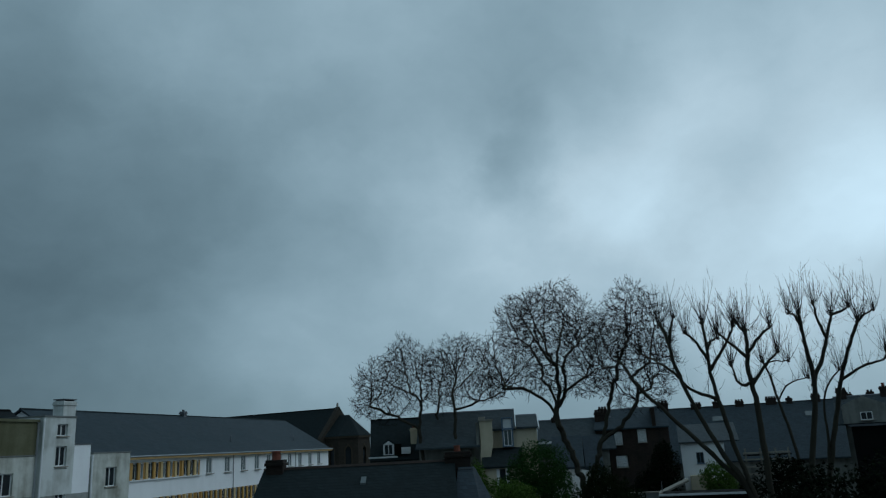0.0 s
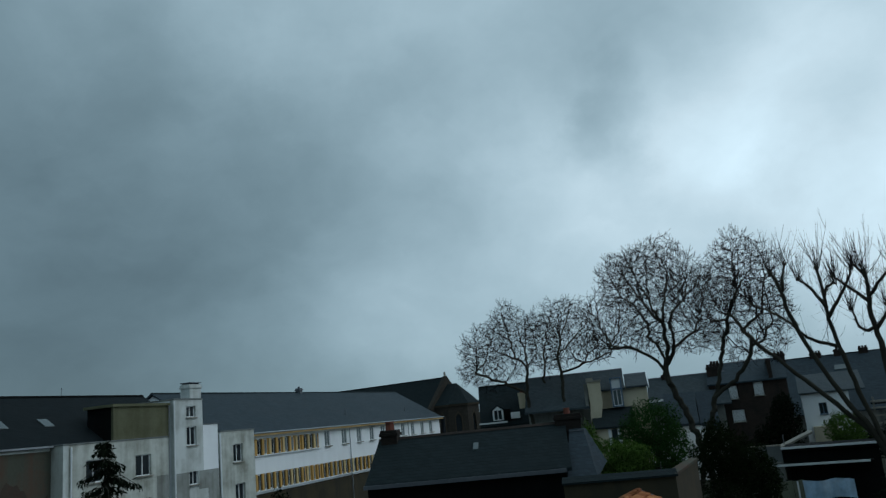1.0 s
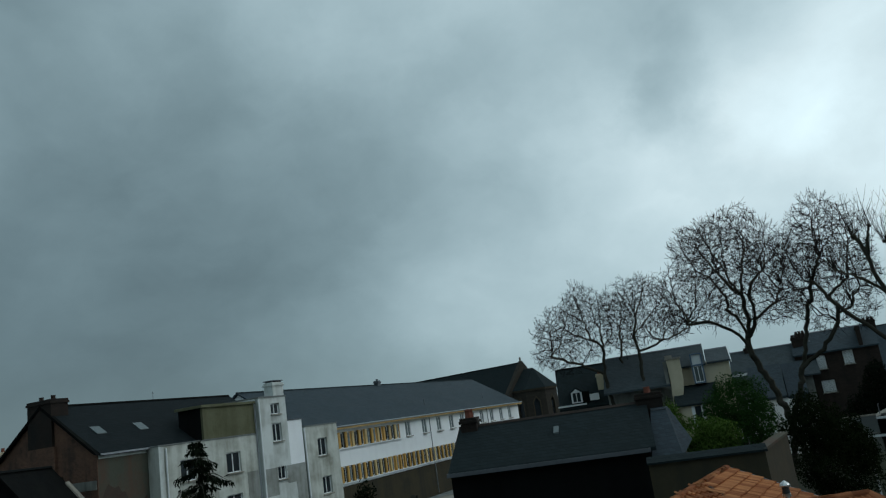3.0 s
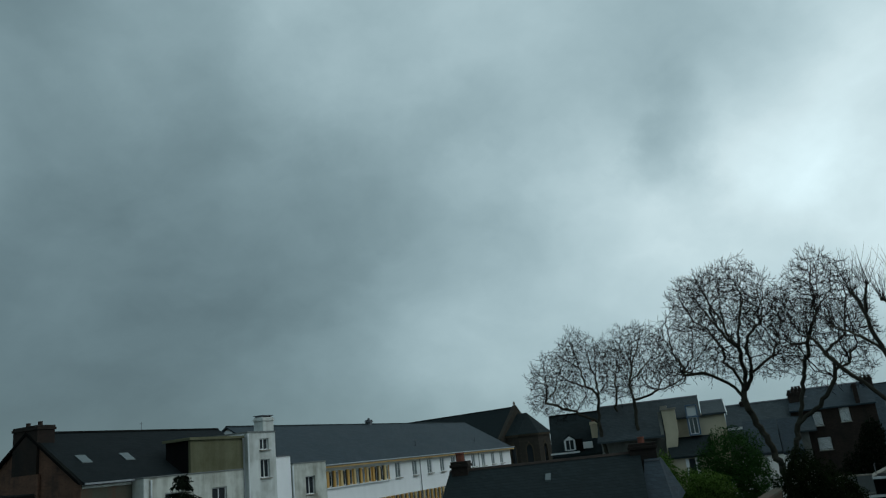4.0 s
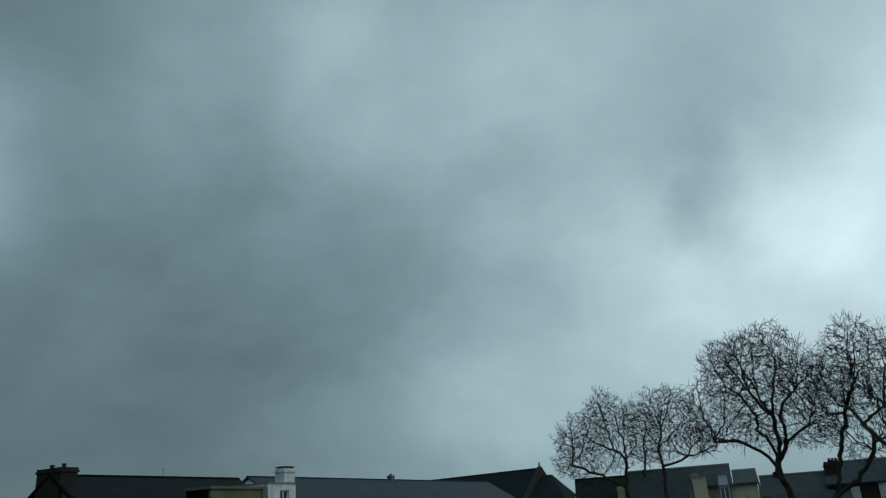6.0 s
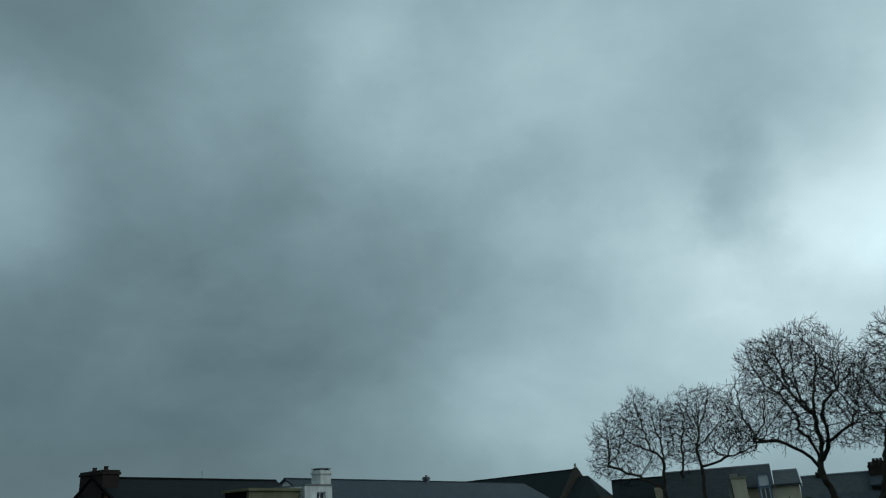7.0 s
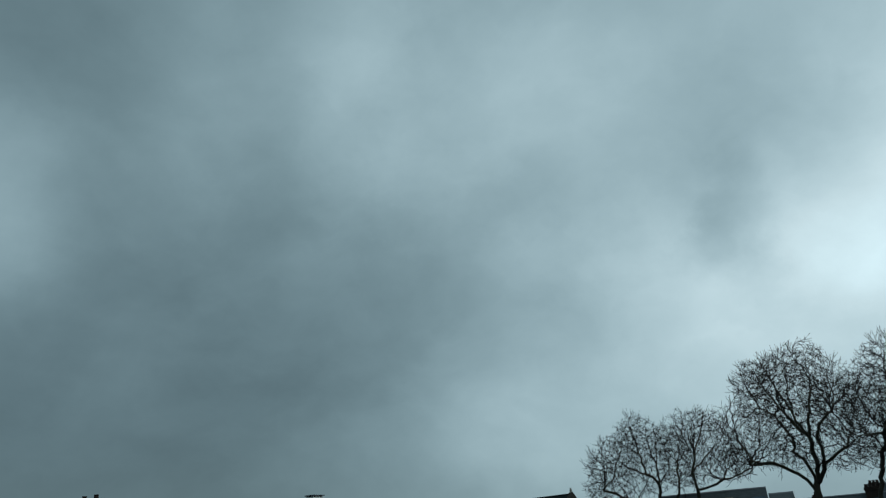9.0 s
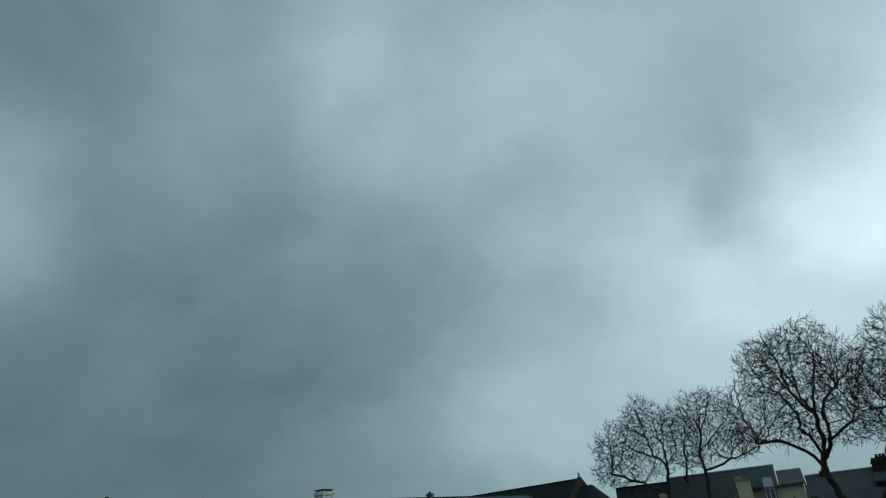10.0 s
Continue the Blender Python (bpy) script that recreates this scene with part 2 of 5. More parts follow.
BRICK_RED = material("red_brick", (0.15, 0.078, 0.052), 0.9, 0.5, 9, 0.3, 0.4, stain=(0.035, 0.025, 0.022), stain_amount=0.7, courses=(0.23, 0.075), joint=1.2)
BRICK_DARK = material("dark_brick", (0.036, 0.025, 0.020), 0.9, 0.4, 9, 0.3, 0.4, courses=(0.23, 0.075), joint=0.8, stain=(0.01, 0.009, 0.008))
BRICK_BROWN = material("brown_brick", (0.062, 0.038, 0.028), 0.9, 0.5, 9, 0.35, 0.4, courses=(0.23, 0.075), joint=1.2, stain=(0.02, 0.016, 0.014), stain_amount=0.8)
BRICK_SOOT = material("sooty_brick", (0.026, 0.017, 0.013), 0.9, 0.5, 9, 0.35, 0.4, courses=(0.23, 0.075), joint=1.1, stain=(0.012, 0.011, 0.010), stain_amount=0.9)
PATCH_RED = material("worn_red_render", (0.066, 0.044, 0.034), 0.95, 0.5, 6, 0.35, 0.3, stain=(0.05, 0.05, 0.04), stain_amount=0.85)
STONE_DARK = material("church_stone", (0.045, 0.038, 0.030), 0.95, 0.5, 5, 0.35, 0.4, courses=(0.6, 0.3), joint=0.7, stain=(0.03, 0.028, 0.022))
STONE_LIGHT = material("dressed_stone", (0.30, 0.28, 0.24), 0.9, 0.8, 8, 0.2, 0.3, stain=(0.12, 0.11, 0.09))
WHITE_PAINT = material("white_paint", (0.72, 0.74, 0.75), 0.5, 1.0, 10, 0.05, 0.05, gloss=0.4)
SHUTTER_WHITE = material("shutter_white", (0.60, 0.63, 0.64), 0.6, 1.0, 10, 0.06, 0.05)
BLUE_PAINT = material("blue_paint", (0.10, 0.15, 0.22), 0.5, 1.0, 10, 0.1, 0.05)
GLASS = material("window_glass", (0.025, 0.03, 0.035), 0.08, 0.7, 3, 0.2, 0.02, gloss=0.6)
# grey-blue of the reflected sky put into the pane colour
GLASS_REFLECT = material("sky_reflection_glass", (0.16, 0.19, 0.20), 0.1, 0.9, 2, 0.45, 0.02, gloss=0.6)
# paler copy of the glass, its colour standing for reflected sky
GLASS_SKY = material("sky_pale_glass", (0.095, 0.115, 0.12), 0.15, 0.8, 3, 0.15, 0.02, gloss=0.6)
PANEL_OCHRE = material("ochre_panel", (0.52, 0.30, 0.085), 0.6, 1.2, 9, 0.12, 0.08, per_piece=0.12)
PANEL_SAND = material("sand_panel", (0.58, 0.42, 0.20), 0.6, 1.2, 9, 0.12, 0.08, per_piece=0.12)
PANEL_BLACK = material("dark_panel", (0.03, 0.032, 0.035), 0.4, 1.2, 9, 0.2, 0.05)
TIMBER_SOFFIT = material("timber_fascia", (0.50, 0.33, 0.14), 0.7, 1.0, 9, 0.2, 0.15, stretch=(0.2, 1, 1))
ZINC = material("zinc", (0.30, 0.32, 0.34), 0.45, 0.6, 5, 0.2, 0.1, metal=0.7)
LEAD = material("lead_flashing", (0.11, 0.12, 0.135), 0.6, 0.8, 6, 0.25, 0.15, metal=0.3)
STEEL = material("steel_flue", (0.55, 0.56, 0.57), 0.3, 2, 12, 0.1, 0.05, metal=1.0)
TERRACOTTA = material("terracotta_tile", (0.37, 0.128, 0.056), 0.85, 0.9, 14, 0.3, 0.3, per_piece=0.22, gloss=0.15, stain=(0.13, 0.065, 0.04), stain_amount=0.4, alt=(0.47, 0.205, 0.088))
POT_RED = material("chimney_pot", (0.16, 0.05, 0.032), 0.8, 2, 12, 0.25, 0.2)
BARK = material("plane_bark", (0.030, 0.028, 0.022), 0.95, 1.2, 10, 0.4, 0.5, gloss=0.15, stain=(0.055, 0.054, 0.04), stain_amount=0.5)
TWIG = material("twig", (0.009, 0.008, 0.0075), 0.95, 2, 12, 0.3, 0.2, gloss=0.1)
LEAF_BRIGHT = material("shrub_leaf", (0.055, 0.10, 0.018), 0.9, 0.9, 5, 0.4, 0.1, per_piece=0.4, gloss=0.06)
LEAF_DARK = material("evergreen_leaf", (0.024, 0.060, 0.014), 0.9, 0.9, 5, 0.4, 0.1, per_piece=0.4, gloss=0.05)
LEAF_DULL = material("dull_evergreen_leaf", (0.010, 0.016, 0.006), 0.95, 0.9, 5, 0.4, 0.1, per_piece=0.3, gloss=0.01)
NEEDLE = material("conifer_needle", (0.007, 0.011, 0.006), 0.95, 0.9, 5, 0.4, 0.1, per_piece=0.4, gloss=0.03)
SOIL = material("garden_ground", (0.022, 0.024, 0.014), 0.95, 0.08, 1.5, 0.45, 0.4, gloss=0.15)
CONCRETE = material("concrete", (0.17, 0.185, 0.185), 0.9, 0.4, 7, 0.2, 0.25, stain=(0.13, 0.13, 0.12))
PAVING = material("wet_paving", (0.20, 0.225, 0.225), 0.55, 0.25, 4, 0.35, 0.2, gloss=0.45, stain=(0.07, 0.08, 0.07), stain_amount=0.8)
TARP_BLUE = material("blue_sheet", (0.36, 0.52, 0.68), 0.5, 1.5, 6, 0.3, 0.3, stain=(0.6, 0.65, 0.7), stain_amount=0.7)
WOOD_GREEN = material("algae_grey_boards", (0.17, 0.18, 0.13), 0.9, 1.0, 12, 0.3, 0.3, stretch=(1, 1, 0.15), stain=(0.06, 0.065, 0.045))
WOOD_GREY = material("weathered_wood", (0.20, 0.19, 0.17), 0.9, 1.0, 12, 0.3, 0.3, stretch=(1, 1, 0.15))


# ---- building blocks ----
def part(name, bm, mat, parent=None, label="", smooth=False):
    me = bpy.data.meshes.new(name)
    bm.to_mesh(me)
    bm.free()
    me.materials.append(mat)
    if smooth:
        me.shade_smooth()
    ob = new(name, me)
    ob.parent = parent
    if label:
        ob["label"] = label
    return ob


def thing(name, m, label, category, group="", kind=""):
    ob = new(name)
    ob.empty_display_size = 0.5
    ob.matrix_basis = m
    return tagged(ob, label, category, group, kind)


def box(bm, x0, x1, y0, y1, z0, z1, bevel=0.0):
    vs = [bm.verts.new(p) for p in ((x0, y0, z0), (x1, y0, z0), (x1, y1, z0), (x0, y1, z0), (x0, y0, z1), (x1, y0, z1), (x1, y1, z1), (x0, y1, z1))]
    fs = [bm.faces.new([vs[i] for i in f]) for f in ((3, 2, 1, 0), (4, 5, 6, 7), (0, 1, 5, 4), (1, 2, 6, 5), (2, 3, 7, 6), (3, 0, 4, 7))]
    if bevel:
        bmesh.ops.bevel(bm, geom=list({e for f in fs for e in f.edges}), offset=bevel, segments=1, affect="EDGES")
    return bm


def boxes(*rows, bevel=0.0):
    bm = bmesh.new()
    for r in rows:
        box(bm, *r, bevel=bevel)
    return bm


def prism(section, x0, x1, axis="x"):
    """A closed section of (y, z), or of (x, z) for axis y, drawn out from x0 to x1."""
    bm = bmesh.new()
    put = (lambda s, a: (a, s[0], s[1])) if axis == "x" else (lambda s, a: (s[0], a, s[1]))
    a = [bm.verts.new(put(s, x0)) for s in section]
    b = [bm.verts.new(put(s, x1)) for s in section]
    bm.faces.new(a)
    bm.faces.new(b[::-1])
    for i in range(len(section)):
        j = (i + 1) % len(section)
        bm.faces.new((a[i], b[i], b[j], a[j]))
    bmesh.ops.recalc_face_normals(bm, faces=bm.faces[:])
    return bm


def pierced(x0, x1, z0, z1, y0, y1, holes):
    """A wall from y0 to y1 with openings (x0, x1, z0, z1) right through it."""
    bm = bmesh.new()
    xs = sorted({x0, x1, *[h[0] for h in holes], *[h[1] for h in holes]})
    for a, b in zip(xs, xs[1:]):
        mid, low = (a + b) / 2, z0
        for h in sorted([h for h in holes if h[0] < mid < h[1]], key=lambda h: h[2]):
            if h[2] > low:
                box(bm, a, b, y0, y1, low, h[2])
            low = h[3]
        if low < z1:
            box(bm, a, b, y0, y1, low, z1)
    bmesh.ops.remove_doubles(bm, verts=bm.verts[:], dist=0.0005)
    return bm


def window(parent, x0, x1, z0, z1, y, bars=1, frame_mat=None, sill=True, glass=None, label=""):
    """A casement set into an opening: frame, pane, sill."""
    fm, w = frame_mat or WHITE_PAINT, 0.07
    rows = [(x0, x0 + w, y, y + 0.07, z0, z1), (x1 - w, x1, y, y + 0.07, z0, z1), (x0 + w, x1 - w, y, y + 0.07, z0, z0 + w), (x0 + w, x1 - w, y, y + 0.07, z1 - w, z1)]
    for i in range(bars):
        c = x0 + (x1 - x0) * (i + 1) / (bars + 1)
        rows.append((c - 0.035, c + 0.035, y - 0.01, y + 0.06, z0 + w, z1 - w))
    f = part("window", boxes(*rows), fm, parent, label)
    part("pane", boxes((x0 + w, x1 - w, y + 0.03, y + 0.045, z0 + w, z1 - w)), glass or GLASS, f)
    if sill:
        part("sill", boxes((x0 - 0.08, x1 + 0.08, y - 0.3, y + 0.02, z0 - 0.09, z0 - 0.003), bevel=0.01), STONE_LIGHT if fm is WHITE_PAINT else fm, f)
    return f


def gable_roof(parent, x0, x1, y0, y1, ze, zr, mat, eave=0.3, verge=0.15, thick=0.16, yr=None, cap=None):
    """Two roof slabs that meet at a ridge along x, and a ridge capping."""
    yr = (y0 + y1) / 2 if yr is None else yr
    for ya in (y0, y1):
        s = (zr - ze) / (yr - ya)
        yo = ya - eave if ya < yr else ya + eave
        zo = ze + s * (yo - ya)
        part("roof_slope", prism([(yo, zo), (yr, zr), (yr, zr - thick), (yo, zo - thick)], x0 - verge, x1 + verge), mat, parent)
    part("ridge_cap", prism([(yr - 0.16, zr - 0.05), (yr, zr + 0.07), (yr + 0.16, zr - 0.05)], x0 - verge, x1 + verge), cap or LEAD, parent)


def gable_wall(parent, x0, x1, y0, y1, zb, ze, zr, mat, name="gable_wall"):
    yr = (y0 + y1) / 2
    return part(name, prism([(y0, zb), (y0, ze - 0.18), (yr, zr - 0.2), (y1, ze - 0.18), (y1, zb)], x0, x1), mat, parent)


def lathe(bm, cx, cy, profile, n=10):
    rings = []
    for r, z in profile:
        rings.append([bm.verts.new((cx + r * math.cos(2 * math.pi * k / n), cy + r * math.sin(2 * math.pi * k / n), z)) for k in range(n)])
    for a, b in zip(rings, rings[1:]):
        for k in range(n):
            bm.faces.new((a[k], a[(k + 1) % n], b[(k + 1) % n], b[k]))
    bm.faces.new(rings[-1])
    bm.faces.new(rings[0][::-1])


def chimney(parent, x0, x1, y0, y1, z0, z1, mat, pots=2, pot_mat=None, pot_h=0.35, pot_r=0.15):
    """A stack with an oversailing cap and pots."""
    c = part("chimney", boxes((x0, x1, y0, y1, z0, z1 - 0.3), (x0 - 0.07, x1 + 0.07, y0 - 0.07, y1 + 0.07, z1 - 0.297, z1 - 0.14), (x0 - 0.02, x1 + 0.02, y0 - 0.02, y1 + 0.02, z1 - 0.137, z1), bevel=0.015), mat, parent)
    for i in range(pots):
        bm = bmesh.new()
        long_x = (x1 - x0) >= (y1 - y0)
        k = (i + 0.5) / pots
        px, py = (x0 + (x1 - x0) * k, (y0 + y1) / 2) if long_x else ((x0 + x1) / 2, y0 + (y1 - y0) * k)
        lathe(bm, px, py, [(pot_r, z1 - 0.02), (pot_r * 0.88, z1 + pot_h * 0.8), (pot_r * 1.07, z1 + pot_h * 0.82), (pot_r, z1 + pot_h)])
        part("chimney_pot", bm, pot_mat or POT_RED, c, smooth=False)
    return c


def tube(bm, pts, radii, n=6):
    rings = []
    for i, p in enumerate(pts):
        d = (Vector(pts[min(i + 1, len(pts) - 1)]) - Vector(pts[max(i - 1, 0)])).normalized()
        s = d.cross(Vector((0.3, 0.9, 0.2))).normalized()
        q = d.cross(s)
        rings.append([bm.verts.new(Vector(p) + radii[i] * (math.cos(2 * math.pi * k / n) * s + math.sin(2 * math.pi * k / n) * q)) for k in range(n)])
    for a, b in zip(rings, rings[1:]):
        for k in range(n):
            bm.faces.new((a[k], a[(k + 1) % n], b[(k + 1) % n], b[k]))
    bm.faces.new(rings[-1])
    bm.faces.new(rings[0][::-1])


def downpipe(parent, x, y, z0, z1, mat=ZINC, r=0.05):
    bm = bmesh.new()
    tube(bm, [(x, y, z0), (x, y, z1 - 0.3), (x, y + 0.02, z1)], [r, r, r * 1.3], 8)
    return part("downpipe", bm, mat, parent)


# ---- the ground, and an unseen wall added to block sky light from behind ----
bm = bmesh.new()
bmesh.ops.create_circle(bm, cap_ends=True, segments=64, radius=2500)
tagged(part("ground", bm, SOIL), "dark damp garden ground between the houses", "ground", kind="structure")
tagged(part("wall_behind", boxes((-14, 14, -1.4, -1.1, 0, 13)), RENDER_GREY), "plain grey wall behind the window, unseen, added to block sky light", "wall", kind="structure")

# ---- white school wing ----
SCHOOL = pose(-27.97, 69.6, 0, 0, 0, 76.2)
school = thing("school_building", SCHOOL, "long white rendered school wing with grey slate roof and ochre panels", "building")
LEN, EAVE, RIDGE = 46.5, 9.15, 13.45
singles = [13.1, 16.9, 20.5, 23.8, 26.9, 29.9, 32.9, 36.1, 39.4, 42.5]
holes = [(0.25, 11.9, 6.95, 8.45)] + [(s, s + 1.15, 7.0, 8.6) for s in singles] + [(0.25, 32.0, 3.75, 5.25)]
part("wall", pierced(-0.2, LEN, 3.45, EAVE, 0, 0.35, holes), RENDER_WHITE, school)
part("base_wall", boxes((-0.2, LEN, 0.06, 0.4, 0, 3.446)), RENDER_BROWN, school, "dark brown rendered lower storey")
part("end_wall", boxes((-5, -0.204, 0.05, 0.35, 3.45, EAVE)), RENDER_WHITE, school)
part("end_base", boxes((-5, -0.204, 0.06, 0.35, 0, 3.446)), RENDER_BROWN, school)
part("back_wall", boxes((-5, LEN, 13.65, 14, 0, EAVE)), RENDER_WHITE, school)
for a, b in ((-5, -4.7), (LEN - 0.3, LEN)):
    gable_wall(school, a, b - 0.004, 0.354, 13.646, 0, EAVE + 0.05, RIDGE, RENDER_WHITE)
gable_roof(school, -5, LEN, 0, 14, EAVE + 0.12, RIDGE, SLATE_SHEEN, eave=0.55, verge=0.25, cap=SLATE)
part("fascia", boxes((-0.6, LEN + 0.25, -0.60, -0.56, EAVE - 0.42, EAVE - 0.18), (-0.6, LEN + 0.25, -0.555, -0.004, EAVE - 0.40, EAVE - 0.34)), TIMBER_SOFFIT, school, "ochre timber fascia under the eaves")
bm = bmesh.new()
tube(bm, [(-0.6, -0.66, EAVE - 0.16), (LEN + 0.25, -0.66, EAVE - 0.16)], [0.07, 0.07], 8)
part("gutter", bm, ZINC, school)
for s in singles:
    window(school, s, s + 1.15, 7.0, 8.6, 0.05, bars=1, glass=GLASS_REFLECT)
rng = random.Random(4)
for z0, z1, end, pitch in ((6.95, 8.45, 11.9, 1.16), (3.75, 5.25, 32.0, 0.98)):
    x = 0.25
    while x < end - 0.3:
        w = min(pitch, end - x)
        # a bay: narrow ochre or sand coloured board standing proud, then a window and a dark board
        part("cladding_board", boxes((x, x + w * 0.30, -0.12, 0.16, z0, z1), bevel=0.01), PANEL_OCHRE if rng.random() < 0.65 else PANEL_SAND, school)
        if rng.random() < 0.3:
            part("cladding_board", boxes((x + w * 0.32, x + w * 0.46, 0.0, 0.16, z0, z1)), PANEL_SAND, school)
        window(school, x + w * 0.46, x + w * 0.88, z0 + 0.03, z1 - 0.03, 0.06, bars=0, sill=False, glass=GLASS if rng.random() < 0.7 else GLASS_REFLECT)
        part("cladding_board", boxes((x + w * 0.86, x + w, 0.02, 0.2, z0, z1)), PANEL_BLACK if rng.random() < 0.6 else PANEL_OCHRE, school)
        x += pitch
    part("opening_back", boxes((0.25, end, 0.3, 0.34, z0, z1)), PANEL_BLACK, school)
    part("ledge", boxes((0.2, end + 0.05, -0.2, 0.0, z0 - 0.1, z0 - 0.003)), WHITE_PAINT, school)
for s in (18.6, 35.0):
    downpipe(school, s, -0.12, 0.2, EAVE - 0.2)
for s, k in ((21.0, 0.35), (38.0, 0.3)):
    bm = bmesh.new()
    tube(bm, [(s, 1.6, EAVE + 0.9), (s, 1.6, EAVE + 0.9 + k + 0.45), (s + 0.15, 1.6, EAVE + 0.9 + k + 0.55)], [0.06, 0.06, 0.05], 8)
    part("roof_vent", bm, LEAD, school)
chimney(school, 19.3, 19.9, 6.7, 7.3, RIDGE - 0.4, RIDGE + 0.5, LEAD, pots=1, pot_mat=LEAD, pot_h=0.2)

# ---- brick house with the long slate roof, and the flats built onto it ----
RED = pose(-32.4, 41.75, 0, 0, 0, 76)
red = thing("brick_house", RED, "long old house with red brick gable and dark slate roof", "house")
part("wall", pierced(0, 17, 0, 9.4, 0, 0.35, []), RENDER_PATCHY, red, "patchy grey and reddish-brown old render")
part("back_wall", boxes((0, 17, 9.65, 10, 0, 9.4)), RENDER_BROWN, red)
gable_wall(red, -0.05, 0.35, 0.004, 9.996, 0, 9.55, 12.85, BRICK_RED)
gable_wall(red, 16.65, 17, 0.354, 9.646, 0, 9.55, 12.85, BRICK_RED)
gable_roof(red, 0, 17, 0, 10, 9.5, 12.85, SLATE_DARK, eave=0.25, verge=0.02, cap=SLATE_OLD)
part("gutter", boxes((0, 3.7, -0.34, -0.26, 9.2, 9.32)), ZINC, red)
part("eaves_band", boxes((0.05, 3.7, -0.03, -0.003, 9.0, 9.3)), RENDER_STREAKY, red, "pale flaking band under the eaves")
rag = random.Random(12)
edge = [(0.2 + 3.4 * k / 14, 6.6 + 0.9 * math.sin(k * 0.45) + rag.uniform(-0.35, 0.35)) for k in range(15)]
part("brick_patch", prism([(0.2, 2.0)] + edge + [(3.6, 2.0)], -0.012, -0.003, axis="y"), PATCH_RED, red, "reddish-brown brick where the render has gone")
chimney(red, -0.25, 1.0, 3.9, 6.3, 10.204, 13.25, BRICK_SOOT, pots=2, pot_mat=BRICK_DARK, pot_h=0.28)
part("brick_band", boxes((-0.45, -0.054, 3.2, 6.8, 8.0, 8.25)), BRICK_BROWN, red)
part("chimney_breast", boxes((-0.25, -0.054, 3.7, 6.4, 8.26, 10.2)), BRICK_RED, red, "sooty brick chimney breast")
part("stone_band", boxes((-0.12, -0.056, 0.1, 2.9, 7.2, 7.75)), RENDER_GREY, red)
part("roof_edge", prism([(-0.3, 9.22), (0.0, 9.5), (5.0, 12.9), (5.0, 12.7), (0.0, 9.3)], -0.3, -0.055), SLATE_OLD, red)
part("roof_edge", prism([(10.3, 9.22), (10.0, 9.5), (5.0, 12.9), (5.0, 12.7), (10.0, 9.3)], -0.3, -0.055), SLATE_OLD, red)
part("plaster_patch", boxes((-0.13, -0.058, 3.1, 6.8, 4.6, 7.98)), RENDER_GREY, red)
for s in (1.3, 4.7):
    part("roof_window", prism([(1.6, 10.59), (2.35, 11.09), (2.35, 11.15), (1.6, 10.65)], s, s + 0.75), GLASS_SKY, red, "pale skylight set in the slates")
bm = bmesh.new()
tube(bm, [(9.0, 5, 12.8), (9.0, 5, 13.5)], [0.02, 0.015], 5)
tube(bm, [(8.85, 5, 13.35), (9.15, 5, 13.35)], [0.012, 0.012], 5)
part("aerial", bm, LEAD, red)

flats = thing("apartment_block", RED @ pose(0, -1.0, 0), "streaked pale rendered apartment block stepping up to a chimney", "building")
wins = [(9.9, 11.4, 6.75, 8.2), (9.7, 11.3, 3.75, 5.25)]
part("wall", pierced(3.8, 13.2, 0, 9.25, 0, 0.3, wins + [(5.6, 7.0, 6.75, 8.2), (5.6, 7.0, 3.75, 5.25)]), RENDER_STAINED, flats)
for x0, x1, z0, z1 in wins + [(5.6, 7.0, 6.75, 8.2), (5.6, 7.0, 3.75, 5.25)]:
    window(flats, x0, x1, z0, z1, 0.14)
part("roof_slab", boxes((3.75, 13.2, -0.06, 0.996, 9.254, 9.34), bevel=0.01), CONCRETE, flats)
part("side_wall", boxes((3.8, 4.1, 0.304, 0.996, 0, 9.25)), RENDER_STAINED, flats)
part("dormer_box", boxes((7.9, 13.2, 0.0, 0.2, 9.345, 11.55), (7.7, 13.25, -0.15, 2.5, 11.554, 11.74), (13.0, 13.2, 0.204, 2.3, 9.345, 11.55), (8.1, 13.0, 2.2, 2.4, 9.345, 11.55)), RENDER_GREEN, flats, "mossy green-stained roof box")
# near-black sheet paints the shade inside the box's open left end
part("dormer_side", boxes((7.95, 8.1, 0.204, 2.4, 9.345, 11.55)), RENDER_DARK, flats)
tw = [(14.75, 15.8, 10.6, 11.45), (14.75, 15.85, 8.5, 9.9), (15.0, 16.0, 5.6, 6.8), (14.0, 14.9, 2.9, 4.3)]
part("tower_wall", pierced(13.4, 16.6, 6.55, 11.9, -0.35, 0.0, tw[:2]), RENDER_STREAKY, flats, "white rendered stair tower")
part("tower_wall", pierced(13.4, 18.4, 0, 6.546, -0.33, 0.0, tw[2:]), RENDER_STREAKY, flats, "grey streaked lower wall")
for w in tw:
    window(flats, *w, -0.2)
part("tower_side", boxes((13.4, 13.7, 0.004, 4.5, 0, 11.9), (16.3, 16.6, 0.004, 4.5, 0, 11.9), (13.7, 16.3, 4.2, 4.5, 9, 11.9)), RENDER_WHITE, flats)
part("tower_roof", boxes((13.35, 16.65, -0.4, 4.55, 11.904, 12.02)), CONCRETE, flats)
part("shoulder_wall", boxes((16.604, 18.4, -0.34, 3.0, 6.55, 9.98)), RENDER_WHITE, flats)
part("shoulder_cap", boxes((16.606, 18.46, -0.4, 3.05, 9.984, 10.06)), LEAD, flats)
chimney(flats, 15.25, 16.55, -0.3, 0.6, 12.024, 13.1, RENDER_STREAKY, pots=0)
